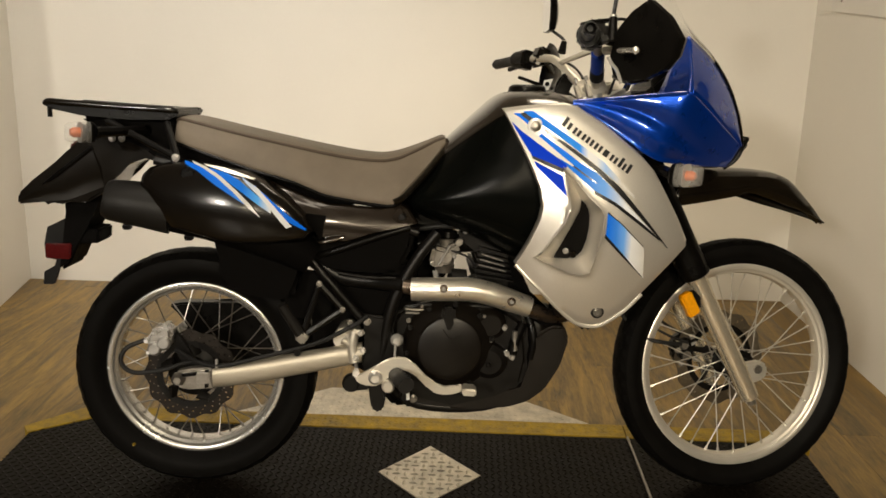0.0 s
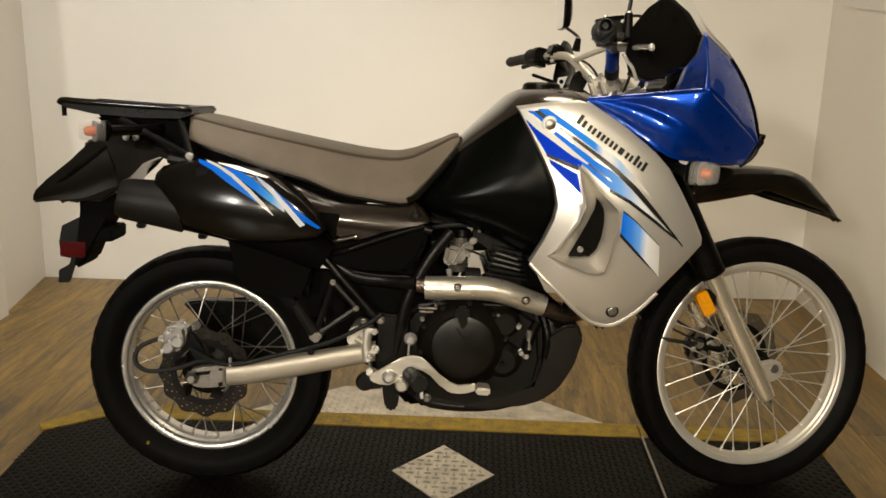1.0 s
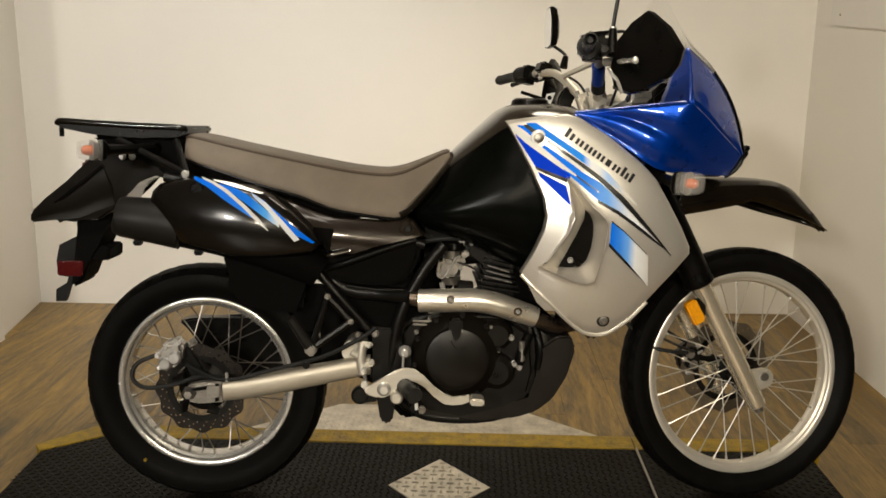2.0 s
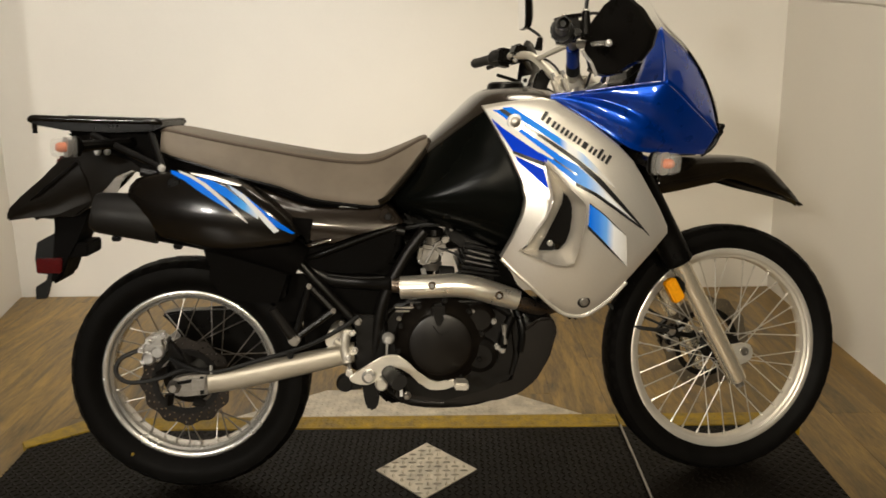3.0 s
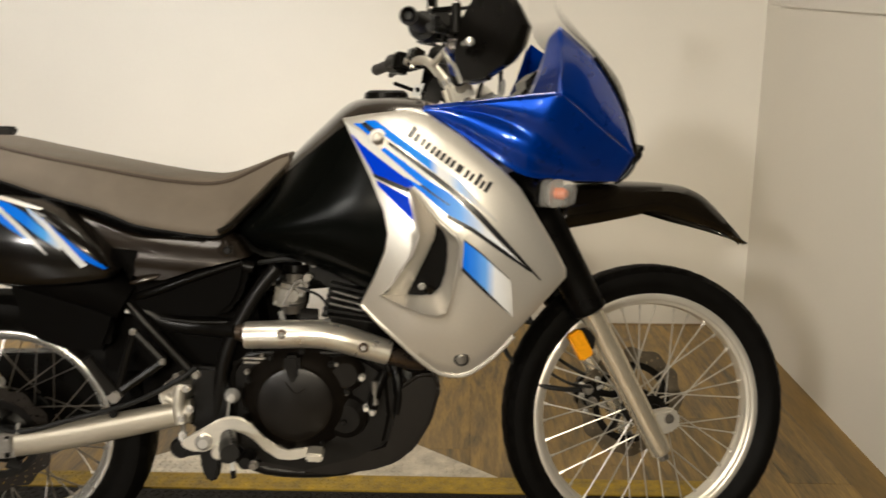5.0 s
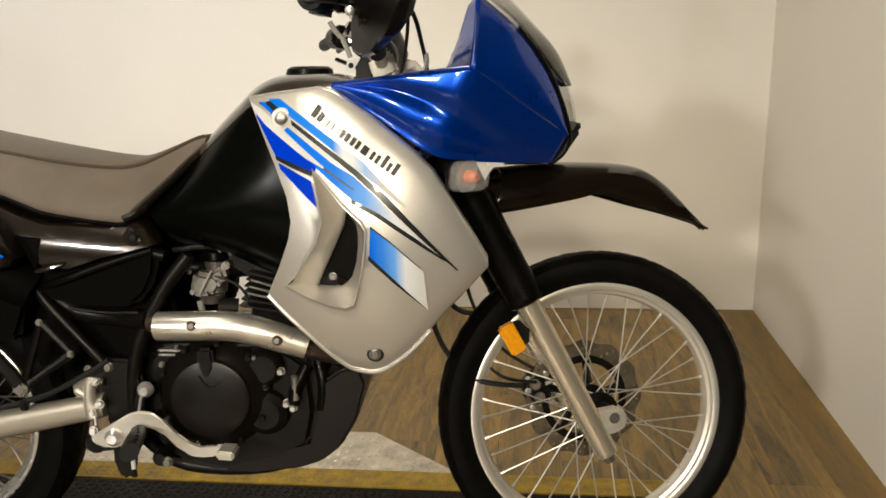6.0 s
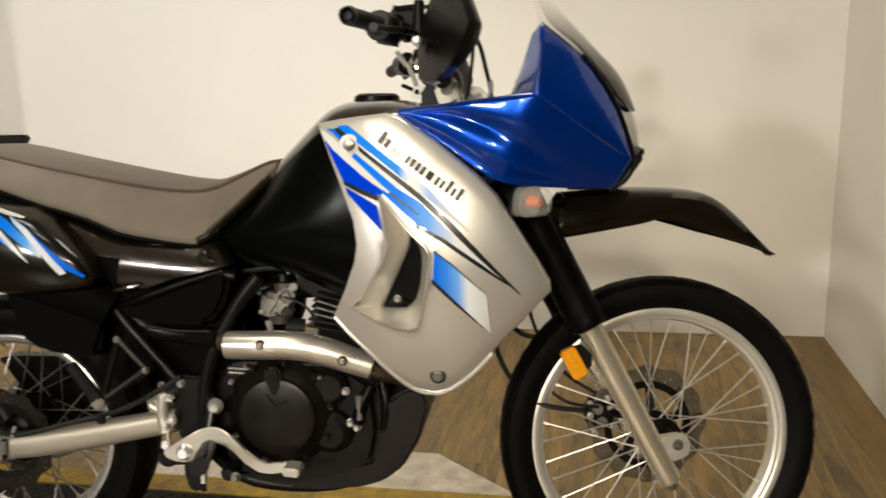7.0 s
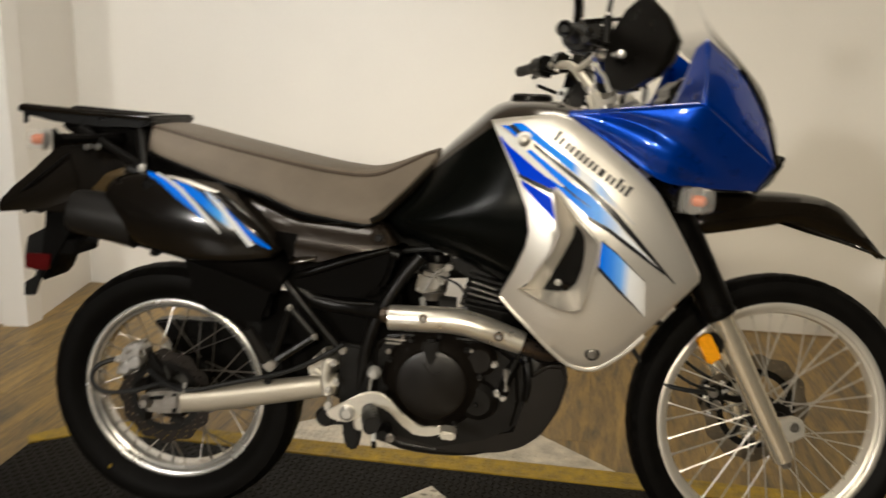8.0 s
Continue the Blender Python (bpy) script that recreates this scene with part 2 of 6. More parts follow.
def tube(points, r, n=10, k=6, radii=None, flat=1.0):
    """A round bar along a smooth curve; radii: one for each given point."""
    pts = soft_line(points, k) if k else [Vector(p) for p in points]
    if radii:
        at = np.linspace(0, 1, len(radii))
        rr = np.interp(np.linspace(0, 1, len(pts)), at, radii)
    else:
        rr = [r] * len(pts)
    out, side = [], None
    for i, p in enumerate(pts):
        way = (pts[min(i + 1, len(pts) - 1)] - pts[max(i - 1, 0)]).normalized()
        if side is None:
            side = way.orthogonal().normalized()
        side = (side - way * side.dot(way)).normalized()
        other = way.cross(side)
        out.append([p + float(rr[i]) * (math.cos(a) * side + flat * math.sin(a) * other) for a in np.linspace(0, 2 * math.pi, n, endpoint=False)])
    return rings(out)


def prism(outline, y0, y1, bevel=0.0, seg=2):
    """A plate cut to an outline in the x-z plane, from y0 to y1."""
    bm = rings([[(x, y0, z) for x, z in outline], [(x, y1, z) for x, z in outline]])
    if bevel:
        bmesh.ops.bevel(bm, geom=bm.edges[:], offset=bevel, segments=seg, affect="EDGES", clamp_overlap=True)
    return bm


def block(centre, size, bevel=0.004, turn=None):
    bm = bmesh.new()
    bmesh.ops.create_cube(bm, size=1)
    bmesh.ops.scale(bm, vec=size, verts=bm.verts)
    if bevel:
        bmesh.ops.bevel(bm, geom=bm.edges[:], offset=bevel, segments=2, affect="EDGES", clamp_overlap=True)
    m = Matrix.Translation(centre)
    if turn:
        m = m @ Euler([radians(a) for a in turn]).to_matrix().to_4x4()
    bmesh.ops.transform(bm, matrix=m, verts=bm.verts)
    return bm


def turned(profile, centre, n=48, axis="y"):
    """A body turned on an axis through centre: profile of (radius, place along the axis)."""
    out = []
    for a in np.linspace(0, 2 * math.pi, n, endpoint=False):
        c, s = math.cos(a), math.sin(a)
        if axis == "y":
            out.append([(centre[0] + r * c, centre[1] + h, centre[2] + r * s) for r, h in profile])
        else:
            out.append([(centre[0] + r * c, centre[1] + r * s, centre[2] + h) for r, h in profile])
    bm = rings(out + out[:1], closed=False)
    bmesh.ops.remove_doubles(bm, verts=bm.verts, dist=1e-5)
    return bm


def bolt(centre, r=0.008, h=0.006, n=6):
    """A screw head that looks to the machine's right."""
    x, y, z = centre
    return turned([(0, -h), (r * 0.75, -h), (r, -h * 0.7), (r, 0), (r * 1.25, 0), (r * 1.25, 0.003), (0, 0.003)], centre, 14)


def between(a, b, u):
    return tuple(p + (q - p) * u for p, q in zip(a, b))


def patch(line_a, line_b, rows=8, k=5, bulge=0.0, away=(0, -1, 0)):
    """A panel between two edges that have equally many points."""
    a, b = soft_line(line_a, k), soft_line(line_b, k)
    out = []
    for i in range(rows + 1):
        u = i / rows
        lift = Vector(away) * bulge * math.sin(math.pi * u)
        out.append([p.lerp(q, u) + lift for p, q in zip(a, b)])
    return rings(out, closed=False)


def thick(ob, depth):
    mod = ob.modifiers.new("thickness", "SOLIDIFY")
    mod.thickness, mod.offset = depth, 0
    return ob


def reach(outline, centre, angle):
    """How far the outline lies from centre in a direction."""
    best, dx, dz = 0.0, math.cos(angle), math.sin(angle)
    for (x0, z0), (x1, z1) in zip(outline, outline[1:] + outline[:1]):
        ax, az, bx, bz = x0 - centre[0], z0 - centre[1], x1 - x0, z1 - z0
        det = -dx * bz + dz * bx
        if abs(det) < 1e-9:
            continue
        far, u = (-ax * bz + az * bx) / det, (dx * az - dz * ax) / det
        if -1e-6 <= u <= 1 + 1e-6 and far > best:
            best = far
    return best


def spread_angles(centre, *outlines):
    found = sorted({round(math.atan2(z - centre[1], x - centre[0]), 4) for o in outlines for x, z in o} | {round(a, 4) for a in np.linspace(-math.pi, math.pi, 72, endpoint=False)})
    return [a for a, b in zip(found, found[1:] + [9]) if b - a > 0.004]


def shell(outline, centre, depth, steps=(1.0, 0.985, 0.95, 0.8, 0.55, 0.3, 0.08), roll=0.012, lip=0.03):
    """A curved panel with rolled edges over an outline; depth gives its y."""
    angles = spread_angles(centre, outline)
    far = [reach(outline, centre, a) for a in angles]

    def ring(s, back):
        pts = [(centre[0] + s * f * math.cos(a), centre[1] + s * f * math.sin(a)) for f, a in zip(far, angles)]
        return [(x, depth(x, z) + back, z) for x, z in pts]

    out = [ring(0.97, roll + lip), ring(1.0, roll + lip * 0.9)]
    out += [ring(s, {1.0: roll, 0.985: roll * 0.35}.get(s, 0)) for s in steps]
    return rings(out)


def strip(upper, lower, depth, off=0.0016, n=14):
    """A printed film between two polylines, laid on a panel."""
    def spaced(line):
        pts = np.array(line)
        run = np.r_[0, np.cumsum(np.linalg.norm(np.diff(pts, axis=0), axis=1))]
        where = np.linspace(0, run[-1], n + 1)
        return [(float(np.interp(w, run, pts[:, 0])), float(np.interp(w, run, pts[:, 1]))) for w in where]

    out = []
    for (xa, za), (xb, zb) in zip(spaced(upper), spaced(lower)):
        row = [(xa + (xb - xa) * v / 4, za + (zb - za) * v / 4) for v in range(5)]
        out.append([(x, depth(x, z) - off, z) for x, z in row])
    return rings(out, closed=False)


# ---- room ----
FLOOR = -0.03
BACK_L, BACK_R = (-1.40, 1.82), (2.277, 1.882)
# The side wall stops short, out of view, to cut its reflection.
RIGHT_END = (2.252, 0.12)
LEFT_OUT = (-1.262, 1.12)
HIGH = 2.55


def wall(name, a, b, outside, label, low=FLOOR - 0.02, top=HIGH, paint=None):
    """A wall 0.1 m thick whose room side runs from a to b."""
    ox, oy = outside
    ring_low = [(*a, low), (*b, low), (b[0] + ox, b[1] + oy, low), (a[0] + ox, a[1] + oy, low)]
    ob = part(name, rings([ring_low, [(x, y, top) for x, y, _ in ring_low]]), paint or WALL)
    return tagged(ob, label, "wall", kind="structure")


wall("wall_back", (BACK_L[0] - 0.1, BACK_L[1] - 0.0017), (BACK_R[0] + 0.1, BACK_R[1] + 0.0017), (0, 0.1), "plain cream painted wall behind the motorcycle")
wall("wall_right", BACK_R, RIGHT_END, (0.1, 0), "plain cream painted side wall with a white board")
wall("wall_left", BACK_L, LEFT_OUT, (-0.1, -0.02), "short cream painted wall return beside the floor")
wall("wall_recess", LEFT_OUT, (-7.1, 1.13), (0.0, 0.1), "cream painted wall facing the room")
# Unseen walls, added to close the hall outside the view.
wall("wall_far_left", (-7.0, 1.13), (-7.0, -9.0), (-0.1, 0), "unseen wall painted dark for the dim hall", paint=DIM_HALL)
wall("wall_front", (-7.1, -9.0), (7.1, -9.0), (0, -0.1), "unseen wall painted dark for the dim hall", paint=DIM_HALL)
wall("wall_far_right", (7.0, -9.0), (7.0, 2.0), (0.1, 0), "unseen wall painted dark for the dim hall", paint=DIM_HALL)
wall("wall_back_right", (2.36, 1.99), (7.1, 1.99), (0, 0.1), "unseen wall painted dark for the dim hall", paint=DIM_HALL)
ceil = part("ceiling", block((0, -3.5, HIGH + 0.05), (14.2, 11.2, 0.1), 0), CEIL)
tagged(ceil, "plain painted ceiling", "ceiling", kind="structure")

floor = part("floor", block((0, -3.5, FLOOR - 0.043), (14.2, 11.2, 0.06), 0), WOOD_BASE)
tagged(floor, "brown wood-look vinyl plank floor", "floor", kind="structure")


def fixture(x, y):
    """An unseen round ceiling lamp with trim ring and glowing disc, added above a spot."""
    lamp = part("ceiling_lamp", turned([(0.268, 0.0), (0.305, 0.0), (0.307, -0.008), (0.268, -0.012), (0.268, 0.0)], (x, y, HIGH), 28, "z"), CAST)
    part("diffuser", turned([(0, -0.004), (0.262, -0.004), (0.266, -0.001), (0, -0.001)], (x, y, HIGH), 28, "z"), GLOW, lamp)
    return tagged(lamp, "unseen added ceiling lamp with a metal trim ring", "lamp", "ceiling lamps")


for x, y, *_ in LAMPS:
    fixture(x, y)

# A white board hangs a little crooked on the side wall.
board = part("wall_board", rings([[(2.27 - 0.008 * s + (y - 1.6) * 0.0114, y, z) for y, z in ((1.68, 1.322), (0.62, 1.245), (0.60, 1.95), (1.68, 1.97))] for s in (0, 1)]), PAPER)
tagged(board, "white board with a crooked lower edge on the wall", "board")
part("pin", turned([(0, -0.006), (0.005, -0.006), (0.005, 0.002), (0, 0.002)], (2.262, 1.58, 1.36), 10), PIN, board)

# ---- lift platform ----
platform = new("lift_platform")
platform.location = (0, 0, 0)
tagged(platform, "low black steel lift platform with yellow painted edges", "platform")
DECK = [(-0.413, 0.225), (-0.558, 0.113), (-0.525, -0.40), (1.755, -0.40), (1.760, 0.19), (1.720, 0.225)]
EDGE = 0.315


def flat(outline, z0, z1, bevel=0.0):
    bm = rings([[(x, y, z0) for x, y in outline], [(x, y, z1) for x, y in outline]])
    if bevel:
        bmesh.ops.bevel(bm, geom=bm.edges[:], offset=bevel, segments=2, affect="EDGES", clamp_overlap=True)
    return bm


SEAMS = (0.03, 1.24)
parts_x = [-0.60, *SEAMS, 1.80]


def clip(outline, lo, hi):
    """The part of an outline between two x."""
    for keep, edge in ((1, lo), (-1, hi)):
        out = []
        for (x0, y0), (x1, y1) in zip(outline, outline[1:] + outline[:1]):
            in0, in1 = keep * (x0 - edge) >= 0, keep * (x1 - edge) >= 0
            if in0:
                out.append((x0, y0))
            if in0 != in1:
                out.append((edge, y0 + (y1 - y0) * (edge - x0) / (x1 - x0)))
        outline = out
    return outline


for lo, hi in zip(parts_x, parts_x[1:]):
    part("deck_panel", flat(clip(DECK, lo + 0.0015, hi - 0.0015), FLOOR + 0.002, 0.0, 0.0015), RUBBER_MAT, platform)


def lugs(inside, step, size, z, slope=0.0, turned_by=45):
    """Raised tread lugs, every second one turned by a right angle."""
    bm = bmesh.new()
    a, b, h = size
    x0, x1, y0, y1 = -0.62, 1.82, -0.42, 0.75
    for i in range(int((x1 - x0) / step)):
        for j in range(int((y1 - y0) / step)):
            x, y = x0 + i * step, y0 + j * step
            if not inside(x, y):
                continue
            turn = radians(turned_by if (i + j) % 2 else turned_by - 90)
            c, s = math.cos(turn), math.sin(turn)
            base = [(-a, 0), (-a * 0.4, -b), (a * 0.4, -b), (a, 0), (a * 0.4, b), (-a * 0.4, b)]
            zz = z + slope * (y - 0.32)
            low = [bm.verts.new((x + c * u - s * v, y + s * u + c * v, zz)) for u, v in base]
            top = [bm.verts.new((x + c * u - s * v, y + s * u + c * v, zz + h)) for u, v in ((-a * 0.5, 0), (a * 0.5, 0))]
            bm.faces.new((low[0], low[1], top[0]))
            bm.faces.new((low[1], low[2], top[1], top[0]))
            bm.faces.new((low[2], low[3], top[1]))
            bm.faces.new((low[3], low[4], top[1]))
            bm.faces.new((low[4], low[5], top[0], top[1]))
            bm.faces.new((low[5], low[0], top[0]))
    return bm


def in_shape(outline):
    def test(x, y):
        inside = False
        for (x0, y0), (x1, y1) in zip(outline, outline[1:] + outline[:1]):
            if (y0 > y) != (y1 > y) and x < x0 + (x1 - x0) * (y - y0) / (y1 - y0):
                inside = not inside
        return inside
    return test


DIAMOND = [(0.505, -0.045), (0.645, -0.205), (0.79, -0.045), (0.643, 0.122)]
in_deck, in_diamond = in_shape(DECK), in_shape(DIAMOND)
tread = part("deck_tread", lugs(lambda x, y: in_deck(x, y) and not in_diamond(x, y), 0.0185, (0.0090, 0.0030, 0.0017), 0.0002), RUBBER_MAT, platform)
tread["kind"] = "stuff"
for line in ([(-0.412, 0.228), (-0.45, EDGE), (1.238, EDGE), (1.238, 0.228)], [(1.242, 0.228), (1.242, EDGE), (1.735, EDGE), (1.722, 0.228)], [(-0.561, 0.115), (-0.592, 0.155), (-0.4525, EDGE), (-0.4145, 0.228)]):
    part("yellow_edge", flat(line, FLOOR + 0.002, 0.0015, 0.0012), YELLOW, platform)
part("yellow_edge", flat([(1.7245, 0.228), (1.7375, EDGE), (1.79, 0.21), (1.763, 0.193)], FLOOR + 0.002, 0.0015, 0.0012), YELLOW, platform)
part("edge_tread", lugs(lambda x, y: -0.40 < x < 1.71 and 0.236 < y < 0.309, 0.0185, (0.0085, 0.003, 0.0012), 0.0017), YELLOW, platform)["kind"] = "stuff"
diamond = part("diamond_inlay", flat(DIAMOND, -0.004, 0.0022, 0.001), PLATE, platform, "bright aluminium tread plate inlay")
inner = [(0.6457 + (x - 0.6457) * 0.93, -0.043 + (y + 0.043) * 0.93) for x, y in DIAMOND]
part("inlay_tread", lugs(in_shape(inner), 0.0245, (0.0125, 0.0046, 0.0032), 0.0022, turned_by=0), PLATE, diamond)["kind"] = "stuff"
part("hinge_rod", tube([(1.2405, 0.222, 0.004), (1.2405, -0.39, 0.004)], 0.004, 8, 0), STEEL, platform)

# A tread plate ramp leans against the platform's far side.
ramp = new("ramp_plate")
ramp.location = (0, 0, 0)
tagged(ramp, "worn aluminium tread plate ramp behind the platform", "ramp")
RAMP = [(0.01, 0.318), (1.145, 0.318), (0.875, 0.585), (0.28, 0.585)]
part("plate", rings([[(x, y, z + (0.0 if y < 0.4 else -0.02)) for x, y in RAMP] for z in (-0.008, -0.003)]), PLATE, ramp)
part("plate_tread", lugs(in_shape([(0.025, 0.325), (1.13, 0.325), (0.868, 0.58), (0.287, 0.58)]), 0.0215, (0.0105, 0.0038, 0.0018), -0.003, -0.0775), PLATE, ramp)["kind"] = "stuff"


# ---- motorcycle ----
LEAN_LEFT, HEADING, STEER_LEFT, RAKE = 4.0, 3.5, 10.8, 27.0
bike = new("motorcycle")
bike.matrix_basis = pose(0, -0.108, 0, -LEAN_LEFT, 0, HEADING)
tagged(bike, "blue, silver and black adventure motorcycle leaning slightly", "motorcycle")
FOOT = Vector((1.592, 0, 0))


def steered(angle):
    return Matrix.Translation(FOOT) @ Matrix.Rotation(radians(angle), 4, Vector((-math.sin(radians(RAKE)), 0, math.cos(radians(RAKE))))) @ Matrix.Translation(-FOOT)


TURNED = steered(STEER_LEFT)


def tyre_mesh(centre, radius, width, rim_r, blocks, seed):
    """A tyre with a rounded carcass and rows of tread blocks."""
    h, w = radius - rim_r, width / 2
    prof = [(rim_r - 0.004, -w * 0.50), (rim_r + 0.008, -w * 0.62), (rim_r + h * 0.30, -w * 0.92), (rim_r + h * 0.55, -w * 1.0), (rim_r + h * 0.76, -w * 0.93), (rim_r + h * 0.91, -w * 0.66), (rim_r + h * 0.965, -w * 0.3), (rim_r + h * 0.975, 0)]
    prof += [(r, -y) for r, y in prof[-2::-1]]
    carcass = turned(prof + [prof[0]], centre, 96)
    bm = bmesh.new()
    rnd = random.Random(seed)
    for i in range(blocks):
        for row, (v, dv, hr) in enumerate(((-0.80, 0.17, 0.855), (-0.36, 0.24, 0.972), (0.06, 0.20, 0.985), (0.46, 0.22, 0.965), (0.84, 0.15, 0.84))):
            a = 2 * math.pi * (i + (0.5 if row % 2 else 0.12 * row)) / blocks
            da = math.pi / blocks * (0.66 if row % 2 else 0.72)
            skew = 0.18 * da * (1 if row % 2 else -1)
            top = h * (0.014 + 0.004 * rnd.random())
            lo, hi = [], []
            for s, q in ((-1, -1), (1, -1), (1, 1), (-1, 1)):
                aa = a + s * da * 0.62 + q * skew
                y = w * (v + q * dv * 0.8)
                # the block stands on the carcass
                r = rim_r + h * float(np.interp(abs(y) / w, (0, 0.3, 0.66, 0.93, 1.0), (0.972, 0.962, 0.905, 0.76, 0.55)))
                for bag, lift, shrink in ((lo, -0.004, 1), (hi, top, 0.9)):
                    bag.append(bm.verts.new((centre[0] + (r + lift) * math.cos(aa), centre[1] + y * (1 if lift < 0 else 1.01), centre[2] + (r + lift) * math.sin(aa))))
            for f in ((hi[0], hi[1], hi[2], hi[3]), (lo[0], lo[1], hi[1], hi[0]), (lo[1], lo[2], hi[2], hi[1]), (lo[2], lo[3], hi[3], hi[2]), (lo[3], lo[0], hi[0], hi[3])):
                bm.faces.new(f)
    return carcass, bm


def disc_mesh(centre, y, r_out, r_in, petals):
    """A wave-edged brake disc with three rows of small drilled holes."""
    bm = bmesh.new()
    n, bands = petals * 12, 7
    holes = {(1, 2), (3, 6), (5, 10), (1, 8), (5, 4), (3, 0)}
    for side in (-0.002, 0.002):
        grid = []
        for i in range(n):
            a = 2 * math.pi * i / n
            row = []
            for b in range(bands + 1):
                u = b / bands
                rr = r_in + (r_out - r_in) * u + (0.004 * u - 0.0025 * (1 - u)) * math.cos(petals * a)
                row.append(bm.verts.new((centre[0] + rr * math.cos(a), y + side, centre[2] + rr * math.sin(a))))
            grid.append(row)
        for i in range(n):
            j = (i + 1) % n
            for b in range(bands):
                if (b, i % 12) not in holes:
                    bm.faces.new((grid[i][b], grid[j][b], grid[j][b + 1], grid[i][b + 1]))
    return bm


def wheel(name, x, z, radius, width, rim_r, rim_w, hub_r, hub_w, blocks, disc, steer, label, disc_mat):
    c = (x, 0, z)
    hub = part(name, turned([(0.012, -hub_w), (hub_r * 0.55, -hub_w), (hub_r * 0.6, -hub_w * 0.9), (hub_r, -hub_w * 0.72), (hub_r, -hub_w * 0.62), (hub_r * 0.62, -hub_w * 0.5), (hub_r * 0.55, 0), (hub_r * 0.62, hub_w * 0.5), (hub_r, hub_w * 0.62), (hub_r, hub_w * 0.72), (hub_r * 0.6, hub_w * 0.9), (0.012, hub_w)], c, 40), ENGINE, bike, label, steer=steer)
    carcass, blocks_bm = tyre_mesh(c, radius, width, rim_r, blocks, int(x * 10))
    part("tyre", carcass, RUBBER, hub, "black rubber tyre with a block tread")
    part("tread", blocks_bm, RUBBER, hub)["kind"] = "stuff"
    w = rim_w / 2
    prof = [(rim_r + 0.001, -w), (rim_r + 0.004, -w * 0.95), (rim_r + 0.002, -w * 0.86), (rim_r - 0.010, -w * 0.78), (rim_r - 0.014, -w * 0.5), (rim_r - 0.018, 0)]
    prof += [(r, -y) for r, y in prof[-2::-1]]
    inner = [(rim_r - 0.003, w), (rim_r - 0.009, w * 0.96), (rim_r - 0.012, w * 0.88), (rim_r - 0.0135, w * 0.72), (rim_r - 0.020, w * 0.62), (rim_r - 0.0225, w * 0.30), (rim_r - 0.024, 0)]
    inner += [(r, -y) for r, y in inner[-2::-1]]
    part("rim", turned(prof + inner + [prof[0]], c, 96), RIM if steer else RIM_POLISHED, hub, "polished aluminium spoked rim")
    ends = tube([(0, 0, 0), (0, 0, 1)], 0.0017, 6, 0)
    join(ends, tube([(0, 0, 0.955), (0, 0, 1)], 0.0034, 6, 0))
    mesh = bpy.data.meshes.new("spoke")
    ends.to_mesh(mesh)
    ends.free()
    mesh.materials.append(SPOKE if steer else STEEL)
    for i in range(36):
        side = -1 if i % 2 else 1
        lean = 1 if (i // 2) % 2 else -1
        a = 2 * math.pi * (i + 0.3) / 36
        b = a - lean * (0.95 if hub_r > 0.055 else 0.85)
        p = Vector((x + hub_r * 0.93 * math.cos(b), side * hub_w * 0.66, z + hub_r * 0.93 * math.sin(b)))
        q = Vector((x + (rim_r - 0.023) * math.cos(a), side * w * 0.12, z + (rim_r - 0.023) * math.sin(a)))
        ob = new("spoke", mesh)
        ob.parent = hub
        ob.matrix_basis = Matrix.Translation(p) @ (q - p).to_track_quat("Z", "Y").to_matrix().to_4x4() @ Matrix.Diagonal((1, 1, (q - p).length, 1))
    dy, dr, di = disc
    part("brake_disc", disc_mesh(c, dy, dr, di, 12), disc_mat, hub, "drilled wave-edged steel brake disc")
    part("disc_carrier", turned([(di + 0.004, dy - 0.0035), (di + 0.004, dy + 0.0035), (di - 0.012, dy + 0.003), (di - 0.012, dy - 0.003), (di + 0.004, dy - 0.0035)], c, 48), ENGINE, hub)
    for i in range(5):
        a = 2 * math.pi * i / 5 + 0.3
        part("disc_arm", tube([(x + hub_r * 0.8 * math.cos(a - 0.3), dy, z + hub_r * 0.8 * math.sin(a - 0.3)), (x + (di - 0.006) * math.cos(a), dy, z + (di - 0.006) * math.sin(a))], 0.012, 8, 0, radii=[0.015, 0.010], flat=0.5), ENGINE, hub)
    return hub


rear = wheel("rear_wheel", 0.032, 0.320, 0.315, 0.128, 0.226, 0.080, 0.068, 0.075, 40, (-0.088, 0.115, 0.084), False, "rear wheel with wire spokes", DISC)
part("balance_dot", turned([(0, -0.0015), (0.0035, -0.0015), (0.0045, 0.004), (0, 0.004)], (-0.128, -0.0655, 0.117), 14), YELLOW, rear)
part("sprocket", turned([(0.105, 0.083), (0.112, 0.083), (0.112, 0.089), (0.06, 0.089), (0.06, 0.083), (0.105, 0.083)], (0.032, 0, 0.320), 48), STEEL, rear)
front = wheel("front_wheel", 1.468, 0.339, 0.341, 0.088, 0.2705, 0.055, 0.042, 0.052, 52, (0.075, 0.130, 0.094), True, "front wheel with wire spokes", DISC_FLOOR_TINT)

# fork
FORK_TOP, FORK_END = (1.295, 0.595), (1.472, 0.254)


def on_fork(z, ahead=0.0):
    u = (z - FORK_TOP[1]) / (FORK_END[1] - FORK_TOP[1])
    return FORK_TOP[0] + (FORK_END[0] - FORK_TOP[0]) * u + ahead


